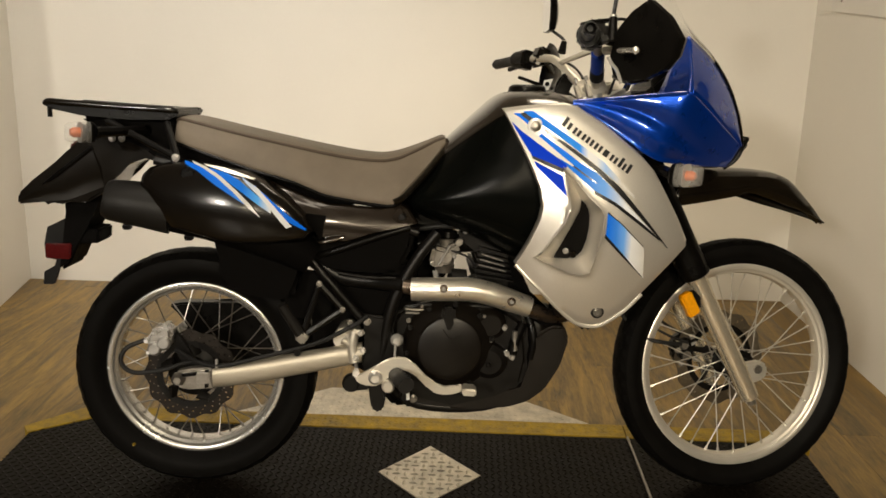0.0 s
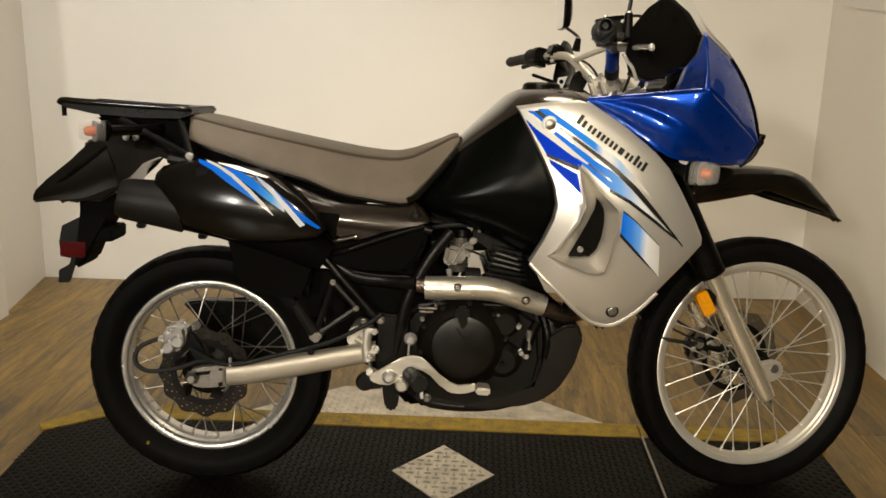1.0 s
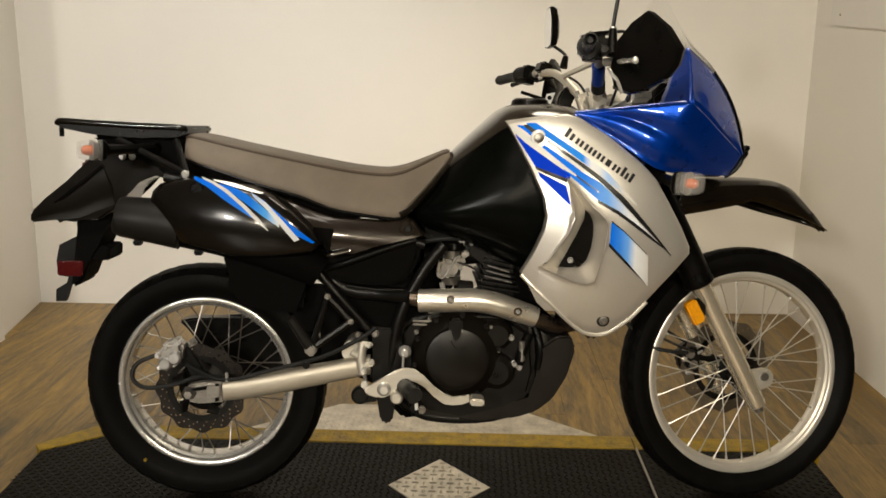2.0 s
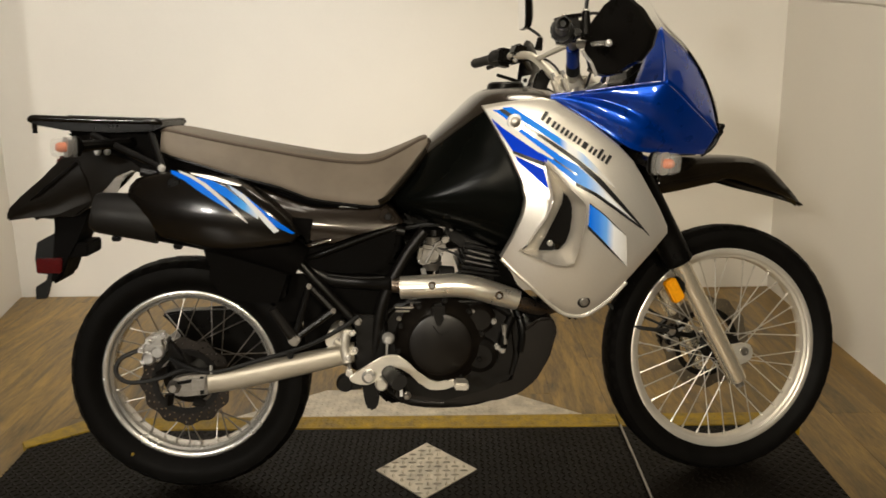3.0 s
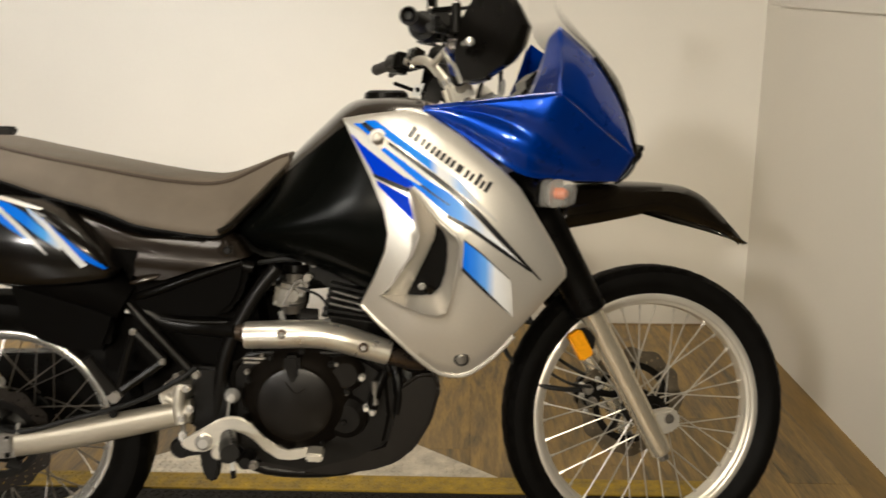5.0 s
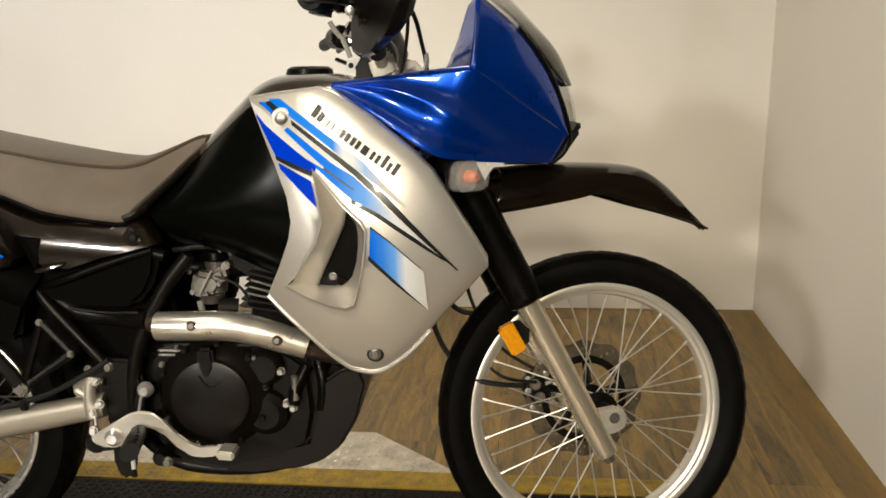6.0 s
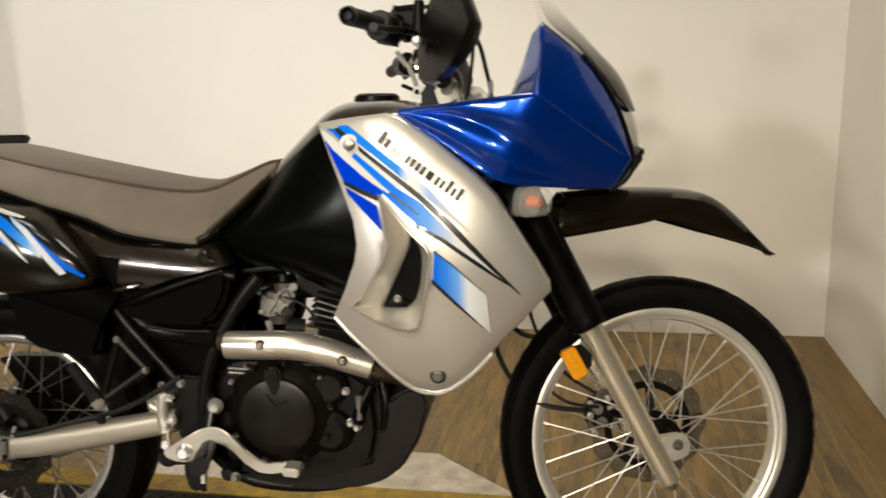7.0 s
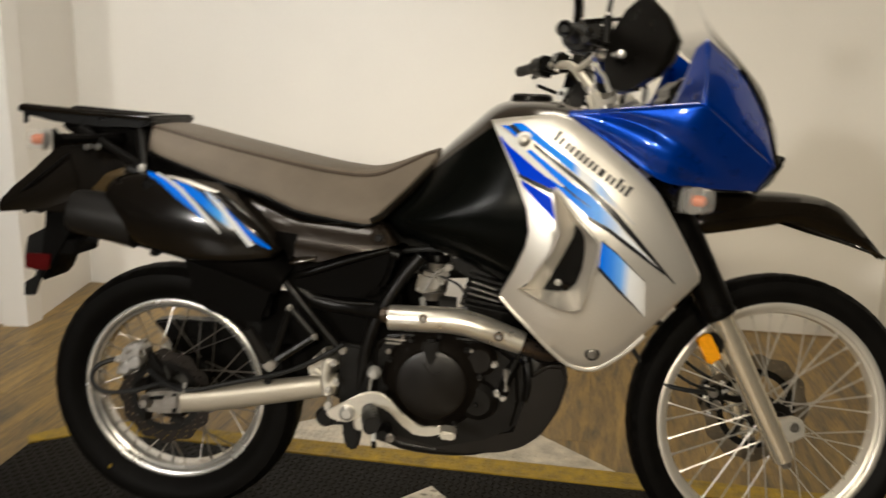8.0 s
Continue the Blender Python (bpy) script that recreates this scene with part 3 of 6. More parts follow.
def fork_leg(y):
    prof = [(on_fork(0.268), y, 0.268), (on_fork(0.30), y, 0.30), (on_fork(0.55), y, 0.55), (on_fork(0.60), y, 0.60)]
    leg = part("fork_leg", tube(prof, 0.03, 20, 4, radii=[0.0222, 0.0250, 0.0255, 0.0268]), FORK, bike, "satin anodised fork leg", steer=True)
    part("axle_lug", prism([(1.44, 0.361), (1.487, 0.367), (1.503, 0.356), (1.506, 0.331), (1.493, 0.317), (1.451, 0.305)], y - 0.014, y + 0.014, 0.005), ALU, leg)
    part("axle_end", turned([(0, -0.016), (0.005, -0.016), (0.006, -0.018), (0.011, -0.018), (0.012, -0.014), (0.012, 0)], (1.476, y, 0.346), 20), STEEL, leg)
    part("drain_screw", tube([(on_fork(0.262), y, 0.262), (on_fork(0.252), y, 0.252)], 0.012, 10, 0), STEEL, leg)
    # smooth plastic guard round the sliding tube, with a rolled lower lip
    guard, radii = [], []
    for z, r in ((0.590, 0.0350), (0.592, 0.0380), (0.597, 0.0395), (0.604, 0.0395), (0.609, 0.0382), (0.68, 0.0385), (0.78, 0.0395), (0.86, 0.0405), (0.90, 0.041)):
        guard.append((on_fork(z), y, z))
        radii.append(r)
    part("fork_guard", tube(guard, 0.04, 24, 0, radii=radii), PLASTIC, bike, "smooth black plastic fork guard", steer=True)
    part("fork_tube", tube([(on_fork(0.89), y, 0.89), (on_fork(1.03), y, 1.03)], 0.0215, 16, 0), CHROME, bike, steer=True)
    return leg


fork_leg(-0.098)
fork_leg(0.098)
for z in (0.905, 1.025):
    part("triple_clamp", block((on_fork(z) - 0.015, 0, z), (0.085, 0.265, 0.03), 0.010, (0, -RAKE, 0)), CAST, bike, "cast alloy fork clamp", steer=True)
part("side_reflector", prism([(1.228, 0.546), (1.256, 0.561), (1.285, 0.507), (1.257, 0.491)], -0.160, -0.136, 0.004), ORANGE, bike, "amber side reflector", steer=True)
part("reflector_bracket", prism([(1.247, 0.554), (1.275, 0.560), (1.296, 0.540), (1.295, 0.515), (1.277, 0.504)], -0.134, -0.128, 0.001), FRAME, bike, steer=True)

# front mudguard, high above the tyre
TOP_LINE = [(1.256, 0.855), (1.336, 0.862), (1.432, 0.863), (1.515, 0.858), (1.561, 0.848), (1.6, 0.825), (1.657, 0.775), (1.709, 0.722)]
LOW_LINE = [(1.229, 0.766), (1.306, 0.777), (1.402, 0.793), (1.448, 0.802), (1.5, 0.79), (1.563, 0.771), (1.64, 0.749), (1.718, 0.721)]
sections = []
for i, ((x0, z0), (x1, z1)) in enumerate(zip(TOP_LINE, LOW_LINE)):
    w = (0.095, 0.094, 0.09, 0.086, 0.080, 0.070, 0.046, 0.012)[i]
    half = [(x1, -w, z1), (x1 * 0.7 + x0 * 0.3, -w * 1.0, z1 + (z0 - z1) * 0.35), (x1 * 0.25 + x0 * 0.75, -w * 0.93, z1 + (z0 - z1) * 0.72), (x0, -w * 0.66, z0 - 0.004 - (z0 - z1) * 0.03), (x0, -w * 0.3, z0 + 0.001), (x0, 0, z0 + 0.003)]
    sections.append(half + [(x, -y, z) for x, y, z in half[-2::-1]])
dense = [[tuple(v) for v in row] for row in zip(*[soft_line([s[i] for s in sections], 5) for i in range(len(sections[0]))])]
thick(part("front_mudguard", rings(dense, closed=False), MUDGUARD, bike, "glossy black high front mudguard", sharp=50, steer=True), 0.004)


# ---- bodywork ----
def shroud_y(x, z):
    return -(0.318 - 1.35 * (x - 1.016) ** 2 - 0.95 * (z - 0.761) ** 2)


OUTER = [(0.797, 1.01), (0.848, 1.018), (0.934, 1.027), (0.962, 1.02), (1.028, 0.978), (1.106, 0.914), (1.14, 0.879), (1.173, 0.824), (1.207, 0.768), (1.235, 0.717), (1.236, 0.7), (1.16, 0.623), (1.093, 0.548), (1.048, 0.513), (1.019, 0.505), (0.982, 0.514), (0.943, 0.545), (0.898, 0.59), (0.832, 0.654), (0.859, 0.708), (0.88, 0.76), (0.886, 0.793), (0.879, 0.836), (0.853, 0.898), (0.819, 0.967)]
HOLE = [(0.929, 0.883), (0.951, 0.859), (0.984, 0.82), (1.014, 0.792), (1.021, 0.778), (1.019, 0.753), (1.013, 0.715), (1.004, 0.67), (0.997, 0.646), (0.981, 0.64), (0.953, 0.643), (0.916, 0.656), (0.873, 0.676), (0.886, 0.683), (0.91, 0.721), (0.934, 0.756), (0.947, 0.794), (0.942, 0.827), (0.937, 0.854)]
# the edge of the dark mouth, point for point with HOLE
MOUTH = [(0.979, 0.807), (0.984, 0.803), (0.991, 0.796), (0.998, 0.783), (1.001, 0.769), (1.001, 0.745), (0.997, 0.714), (0.988, 0.686), (0.978, 0.674), (0.967, 0.669), (0.953, 0.666), (0.938, 0.666), (0.923, 0.667), (0.926, 0.676), (0.941, 0.707), (0.959, 0.744), (0.976, 0.781), (0.978, 0.79), (0.979, 0.799)]
EYE_C = (0.975, 0.731)
angles = spread_angles(EYE_C, OUTER, HOLE)


def around(outline, s, back, towards=None):
    pts = []
    for a in angles:
        f = reach(outline, EYE_C, a)
        if towards:
            f = f + (reach(towards, EYE_C, a) - f) * s
            x, z = EYE_C[0] + f * math.cos(a), EYE_C[1] + f * math.sin(a)
        else:
            x, z = EYE_C[0] + s * f * math.cos(a), EYE_C[1] + s * f * math.sin(a)
        pts.append((x, shroud_y(x, z) + back, z))
    return pts


skin = [around(OUTER, 0.97, 0.040), around(OUTER, 1.0, 0.035), around(OUTER, 1.0, 0.009), around(OUTER, 0.012, 0.003, HOLE), around(OUTER, 0.035, 0, HOLE)]
skin += [around(OUTER, u, 0, HOLE) for u in (0.2, 0.4, 0.6, 0.8, 0.92)]
skin += [around(OUTER, 0.97, -0.002, HOLE), around(OUTER, 0.985, -0.006, HOLE), around(HOLE, 1.0, -0.0065)]
shroud = part("tank_shroud", rings(skin, caps=False), SILVER, bike, "silver metallic tank shroud with blue and black stripes", sharp=40)


def duct_ring(share, back):
    """A ring inside the duct, between its lip and its mouth."""
    out = []
    for (x0, z0), (x1, z1) in zip(HOLE, MOUTH):
        x, z = x0 + (x1 - x0) * share, z0 + (z1 - z0) * share
        out.append((x, shroud_y(x, z) + back, z))
    return out


part("duct", rings([duct_ring(-0.004, -0.002), duct_ring(0.0, -0.0062), duct_ring(0.05, -0.003), duct_ring(0.12, 0.004), duct_ring(0.5, 0.024), duct_ring(0.9, 0.045), duct_ring(1.0, 0.052), duct_ring(1.02, 0.075)], caps=False), SILVER, shroud, sharp=45)
part("duct_mouth", rings([duct_ring(1.0, 0.060), duct_ring(1.02, 0.085)]), PLASTIC, shroud, "black air duct opening")
part("duct_screw", bolt((0.951, shroud_y(0.951, 0.684) + 0.060, 0.684), 0.006, 0.01), CHROME, shroud)
part("duct_boss", turned([(0, -0.010), (0.007, -0.010), (0.010, -0.004), (0.010, 0.012), (0, 0.012)], (0.967, shroud_y(0.967, 0.677) + 0.060, 0.677), 16), GLOSS_PLASTIC, shroud)


def film(name, mat, upper, lower, off=0.0016, n=14):
    return part(name, strip(upper, lower, shroud_y, off, n), mat, shroud)


INK_BLUE, INK_PALE, INK_WHITE, INK_SILVER = (0.0, 0.15, 0.85), (0.17, 0.42, 0.95), (0.78, 0.80, 0.84), (0.66, 0.64, 0.60)
FADE_UPPER = fading_print("stripe_upper", [(0, (0.0, 0.17, 0.85)), (0.50, (0.03, 0.27, 0.9)), (0.57, INK_WHITE), (0.64, INK_WHITE), (0.72, (0.36, 0.55, 0.9)), (0.86, INK_SILVER), (1, INK_SILVER)], 0.837, 1.094)
FADE_MIDDLE = fading_print("stripe_middle", [(0, INK_BLUE), (0.36, (0.01, 0.20, 0.9)), (0.55, INK_PALE), (0.72, INK_WHITE), (1, INK_WHITE)], 0.867, 1.149)
FADE_LOWER = fading_print("stripe_lower", [(0, INK_BLUE), (0.22, (0.05, 0.25, 0.88)), (0.42, INK_PALE), (0.6, INK_WHITE), (1, INK_SILVER)], 1.030, 1.128)
for mat, upper, lower, off, n in (
    (FADE_UPPER, [(0.842, 1.005), (0.864, 1.006), (0.923, 0.965), (0.98, 0.925), (1.019, 0.897), (1.093, 0.82)], [(0.845, 0.999), (0.872, 0.983), (0.918, 0.952), (0.973, 0.911), (1.007, 0.885), (1.09, 0.818)], 0.0016, 30),
    (DECAL_BLUE, [(0.821, 1), (0.836, 1), (0.853, 0.988), (0.865, 0.977)], [(0.823, 0.997), (0.831, 0.993), (0.845, 0.982), (0.854, 0.972)], 0.0016, 12),
    (DECAL_BLACK, [(0.836, 1.001), (0.845, 1.002), (0.86, 0.991), (0.873, 0.981)], [(0.837, 0.997), (0.843, 0.992), (0.853, 0.984), (0.862, 0.977)], 0.0024, 12),
    (DECAL_BLACK, [(0.887, 0.969), (0.93, 0.94), (0.974, 0.909), (1.01, 0.882), (1.057, 0.841), (1.111, 0.781), (1.181, 0.702)], [(0.889, 0.96), (0.928, 0.932), (0.97, 0.901), (1.004, 0.874), (1.048, 0.833), (1.105, 0.775), (1.179, 0.701)], 0.0030, 36),
    (DECAL_WHITE, [(0.895, 0.957), (0.929, 0.932), (0.97, 0.901)], [(0.893, 0.951), (0.927, 0.925), (0.964, 0.895)], 0.0026, 12),
    (FADE_MIDDLE, [(0.881, 0.956), (0.923, 0.926), (0.966, 0.894), (1.004, 0.872), (1.048, 0.831), (1.102, 0.775), (1.152, 0.727)], [(0.872, 0.948), (0.905, 0.916), (0.935, 0.887), (0.998, 0.834), (1.046, 0.809), (1.112, 0.761), (1.153, 0.726)], 0.0016, 36),
    (DECAL_BLACK, [(0.937, 0.899), (0.968, 0.876), (1.003, 0.851)], [(0.936, 0.896), (0.966, 0.873), (1.003, 0.849)], 0.0026, 12),
    (DECAL_BLACK, [(0.998, 0.834), (1.046, 0.809), (1.112, 0.761), (1.157, 0.724)], [(0.998, 0.827), (1.043, 0.802), (1.111, 0.753), (1.159, 0.719)], 0.0026, 20),
    (DECAL_WHITE, [(0.803, 1.002), (0.836, 0.983), (0.874, 0.951), (0.914, 0.918), (0.951, 0.888)], [(0.812, 0.985), (0.838, 0.96), (0.868, 0.938), (0.905, 0.911), (0.948, 0.886)], 0.0034, 24),
    (DECAL_DEEP, [(0.817, 0.98), (0.844, 0.957), (0.894, 0.919), (0.936, 0.889)], [(0.818, 0.975), (0.86, 0.906), (0.894, 0.893), (0.934, 0.879)], 0.0026, 20),
    (DECAL_BLACK, [(0.859, 0.907), (0.894, 0.894), (0.93, 0.88)], [(0.861, 0.9), (0.894, 0.885), (0.928, 0.872)], 0.0034, 12),
    (DECAL_DEEP, [(0.865, 0.895), (0.894, 0.881), (0.927, 0.864)], [(0.869, 0.884), (0.901, 0.853), (0.937, 0.819)], 0.0026, 14),
    (FADE_LOWER, [(1.03, 0.784), (1.061, 0.76), (1.088, 0.734), (1.121, 0.703)], [(1.027, 0.732), (1.063, 0.694), (1.094, 0.661), (1.127, 0.629)], 0.0016, 20),
    (DECAL_BLACK, [(1.026, 0.736), (1.066, 0.695), (1.128, 0.629)], [(1.025, 0.728), (1.064, 0.689), (1.13, 0.627)], 0.0026, 16),
    (DECAL_BLACK, [(1.03, 0.787), (1.061, 0.763), (1.117, 0.709)], [(1.03, 0.784), (1.061, 0.76), (1.118, 0.707)], 0.0026, 16),
):
    film("stripe", mat, upper, lower, off, n)


# The maker's mark as a row of plain upright strokes.
MARK_FROM, MARK_TO = Vector((0.924, 0, 0.977)), Vector((1.072, 0, 0.872))
way = MARK_TO - MARK_FROM
up = Vector((-way.z, 0, way.x)).normalized()
for start, wide, tall in ((0.0, 0.045, 1.0), (0.072, 0.042, 0.72), (0.155, 0.036, 0.66), (0.215, 0.036, 0.66), (0.285, 0.036, 0.66), (0.345, 0.036, 0.66), (0.405, 0.036, 0.66), (0.470, 0.036, 0.66), (0.530, 0.036, 0.66), (0.600, 0.066, 0.66), (0.705, 0.036, 0.66), (0.765, 0.036, 0.66), (0.832, 0.042, 1.0), (0.896, 0.036, 0.68), (0.958, 0.042, 0.95)):
    corners = [MARK_FROM + way * (start + wide * u) + up * (0.0235 * tall * v) for u, v in ((0, 0), (1, 0), (1, 1), (0, 1))]
    stroke = bmesh.new()
    stroke.faces.new([stroke.verts.new((q.x, shroud_y(q.x, q.z) - 0.0034, q.z)) for q in corners])
    part("mark_stroke", stroke, DECAL_BLACK, shroud)
for (x, z), r in (((0.869, 0.971), 0.017), ((1.028, 0.545), 0.014)):
    part("washer", turned([(0.0, -0.004), (r * 0.55, -0.004), (r, -0.003), (r * 1.15, 0.002), (0, 0.002)], (x, shroud_y(x, z), z), 24), DECAL_WHITE if r > 0.015 else GREY_PLASTIC, shroud)
    part("screw", bolt((x, shroud_y(x, z) - 0.004, z), r * 0.62, 0.005), STEEL, shroud)
LIP = [(0.834, 0.652), (0.865, 0.620), (0.898, 0.589), (0.943, 0.544), (0.982, 0.513), (1.019, 0.5045), (1.048, 0.5125), (1.093, 0.5475), (1.130, 0.589)]
part("rolled_lip", tube([(x, shroud_y(x, z) + 0.004, z) for x, z in LIP], 0.0055, 10, 5), SILVER, shroud)
mirrored(shroud)

# tank: a black body with creased shoulders under a brown painted top
sections, cap_rows = [], []
for x, top, low, w, ws, zs in ((0.569, 0.812, 0.774, 0.12, 0.05, 0.806), (0.599, 0.847, 0.745, 0.172, 0.06, 0.839), (0.638, 0.892, 0.726, 0.197, 0.074, 0.87), (0.685, 0.939, 0.708, 0.211, 0.106, 0.906), (0.749, 0.998, 0.682, 0.222, 0.148, 0.956), (0.801, 1.041, 0.655, 0.229, 0.178, 0.993), (0.857, 1.053, 0.630, 0.233, 0.198, 1.012), (0.947, 1.051, 0.610, 0.235, 0.205, 1.013), (1.007, 1.03, 0.632, 0.22, 0.19, 1.001), (1.057, 1, 0.701, 0.18, 0.15, 0.965)):
    h = zs - low
    half = [(0, low), (-0.35 * w, low + 0.012 * h), (-0.66 * w, low + 0.07 * h), (-0.88 * w, low + 0.19 * h), (-0.985 * w, low + 0.36 * h), (-w, low + 0.48 * h)]
    half += [(-w + (w - ws) * u, low + (0.48 + 0.52 * v) * h) for u, v in ((0.14, 0.25), (0.43, 0.55), (0.76, 0.82), (0.95, 0.965))]
    crown = [(-ws, zs), (-0.90 * ws, zs + 0.40 * (top - zs)), (-0.62 * ws, zs + 0.80 * (top - zs)), (-0.3 * ws, zs + 0.96 * (top - zs)), (0, top)]
    ring = half + crown + [(-y, z) for y, z in (half + crown)[-2:0:-1]]
    sections.append([(x, y, z) for y, z in ring])
    cap_rows.append([(x, y, z + 0.0016) for y, z in crown + [(-y, z) for y, z in crown[-2::-1]]])


def smoothed(rows, k=4):
    """More sections between the given ones, on smooth lines."""
    return [[tuple(v) for v in row] for row in zip(*[soft_line([r[i] for r in rows], k) for i in range(len(rows[0]))])]


tank = part("fuel_tank", rings(smoothed(sections)), TANK, bike, "glossy black fuel tank with a dark brown top", sharp=60)
part("tank_top", rings(smoothed(cap_rows), closed=False), EBONY, tank, "dark brown metallic tank top", sharp=60)
part("tank_cap", turned([(0, 0.016), (0.038, 0.016), (0.046, 0.011), (0.049, 0.0), (0.058, -0.003), (0.060, -0.012), (0, -0.012)], (0.877, 0, 1.052), 32, "z"), PLASTIC, tank)

# seat: flat topped, with a groove under the rolled edge of its cushion
sections = []
for x, top, low, wt, wb in ((0.013, 0.957, 0.911, 0.088, 0.105), (0.024, 0.973, 0.906, 0.108, 0.128), (0.066, 0.967, 0.893, 0.122, 0.146), (0.133, 0.952, 0.871, 0.126, 0.152), (0.21, 0.936, 0.846, 0.126, 0.16), (0.306, 0.917, 0.82, 0.122, 0.168), (0.374, 0.905, 0.792, 0.118, 0.174), (0.442, 0.894, 0.78, 0.112, 0.18), (0.508, 0.889, 0.771, 0.104, 0.186), (0.548, 0.895, 0.771, 0.096, 0.188), (0.577, 0.904, 0.798, 0.088, 0.17), (0.619, 0.92, 0.847, 0.076, 0.132), (0.65, 0.932, 0.888, 0.062, 0.094), (0.67, 0.935, 0.915, 0.046, 0.062)):
    h = top - low
    half = [(0, low), (-wb * 0.90, low), (-wb * 0.965, low + 0.03 * h), (-wb * 0.995, low + 0.20 * h), (-wt - (wb - wt) * 0.50, low + 0.52 * h), (-wt - (wb - wt) * 0.10, low + 0.76 * h)]
    half += [(-wt * 0.985, top - 0.165 * h), (-wt * 0.945, top - 0.140 * h), (-wt * 0.945, top - 0.110 * h), (-wt * 0.965, top - 0.085 * h), (-wt * 0.93, top - 0.055 * h), (-wt * 0.84, top - 0.035 * h), (-wt * 0.42, top - 0.008 * h), (0, top)]
    sections.append([(x, y, z) for y, z in half + [(-y, z) for y, z in half[-2:0:-1]]])
dense = smoothed(sections)
seat = part("seat", rings(dense), VINYL, bike, "taupe vinyl saddle with dark piping", sharp=70)
for side in (-1, 1):
    seam = [(p[7][0], side * (abs(p[7][1]) + 0.0005), (p[7][2] + p[8][2]) / 2) for p in dense[3::2]]
    part("piping", tube(seam, 0.0042, 6, 0), VINYL_DARK, seat)
    edge = [(p[2][0], side * abs(p[2][1]) * 1.0, p[2][2]) for p in dense[2:-6:2]]
    part("seat_edge", tube(edge, 0.005, 6, 0), PLASTIC, seat)
    nose = [(p[3][0] + 0.006, side * (abs(p[3][1]) + 0.001), p[3][2] - 0.010) for p in (dense[-18], dense[-15], dense[-12], dense[-9], dense[-6], dense[-3], dense[-1])]
    part("nose_trim", tube(nose, 0.0075, 8, 4), GLOSS_PLASTIC, seat)


# ---- fairing ----
TOP_EDGE = [(0.957, -0.235, 1.027), (1.05, -0.262, 1.036), (1.13, -0.279, 1.045), (1.18, -0.289, 1.05), (1.21, -0.293, 1.052), (1.243, -0.269, 1.032), (1.296, -0.225, 0.994), (1.387, -0.136, 0.932)]
LOW_EDGE = [(0.966, -0.232, 1.021), (1.02, -0.250, 0.985), (1.08, -0.266, 0.943), (1.115, -0.270, 0.918), (1.151, -0.262, 0.9), (1.193, -0.238, 0.892), (1.256, -0.198, 0.886), (1.357, -0.130, 0.88)]
CREASE = [(1.21, -0.293, 1.052), (1.253, -0.262, 1.027), (1.296, -0.225, 0.994), (1.342, -0.18, 0.965), (1.387, -0.136, 0.932)]
FRONT_EDGE = [(1.218, -0.212, 1.183), (1.287, -0.192, 1.126), (1.333, -0.169, 1.069), (1.366, -0.150, 1.004), (1.387, -0.136, 0.932)]
FIN_IN = [(1.202, -0.190, 1.165), (1.181, -0.190, 1.1), (1.16, -0.200, 1.052)]
FIN_OUT = [(1.218, -0.212, 1.183), (1.217, -0.262, 1.115), (1.21, -0.293, 1.052)]


def side_sheet(rows=30, k=10):
    """The lower side: hollow under its top edge, then a ridge that sinks towards the nose."""
    a, b = soft_line(TOP_EDGE, k), soft_line(LOW_EDGE, k)
    out = []
    for i in range(rows + 1):
        u = i / rows
        row = []
        for p, q in zip(a, b):
            x = p.x + (q.x - p.x) * u
            fade = 1 / (1 + math.exp((x - 1.24) / 0.025)) / (1 + math.exp((1.005 - x) / 0.012))
            turn = 0.28 + (x - 1.0) * 2.1
            inward = fade * (0.011 * math.exp(-((u - turn + 0.13) / 0.15) ** 2) + 0.010 * math.exp(-((u - 0.93) / 0.10) ** 2))
            row.append(p.lerp(q, u) + Vector((0, inward - 0.004 * math.sin(math.pi * u), 0)))
        out.append(row)
    return rings(out, closed=False)


cowl = thick(part("fairing", side_sheet(), BLUE, bike, "candy blue plastic fairing", sharp=60), 0.004)
thick(part("upper_panel", patch(FRONT_EDGE, CREASE, 10, 8, 0.006), BLUE, cowl, sharp=30), 0.004)
thick(part("fin", patch(FIN_OUT, FIN_IN, 6, 6, 0.0), BLUE, cowl, sharp=30), 0.003)
part("rim_trim", tube([(x + 0.003, y + 0.004, z) for x, y, z in FRONT_EDGE[1:]] + [(1.379, -0.128, 0.898), (1.353, -0.12, 0.876)], 0.006, 8, 6), PLASTIC, cowl)
part("top_flange", tube([(x - 0.0, y + 0.014, z + 0.001) for x, y, z in TOP_EDGE[:5]], 0.009, 8, 6, flat=0.4), BLUE, cowl)
mirrored(cowl)
part("fairing_inner", prism([(0.985, 1.021), (1.157, 1.035), (1.198, 1.07), (1.249, 1.039), (1.289, 0.969), (1.279, 0.899), (1.146, 0.92), (1.045, 0.96)], -0.165, 0.165, 0.01), PLASTIC, bike)
part("instrument_pod", prism([(1.16, 1.04), (1.156, 1.075), (1.201, 1.115), (1.252, 1.12), (1.283, 1.069), (1.252, 1.029)], -0.11, 0.11, 0.015), PLASTIC, bike, "black instrument pod")
lens = part("headlight", rings([[(x + 0.012 * (1 - (v / 0.1) ** 2), v, z) for x, y, z in soft_line([(1.362, 0, 1.058), (1.388, 0, 1.022), (1.400, 0, 0.986), (1.404, 0, 0.948)], 5)] for v in np.linspace(-0.095, 0.095, 13)], closed=False), HEADLAMP, bike, "clear headlamp lens")
part("reflector_bowl", prism([(1.341, 0.949), (1.382, 0.943), (1.379, 0.999), (1.351, 0.999)], -0.08, 0.08, 0.01), CHROME, lens)
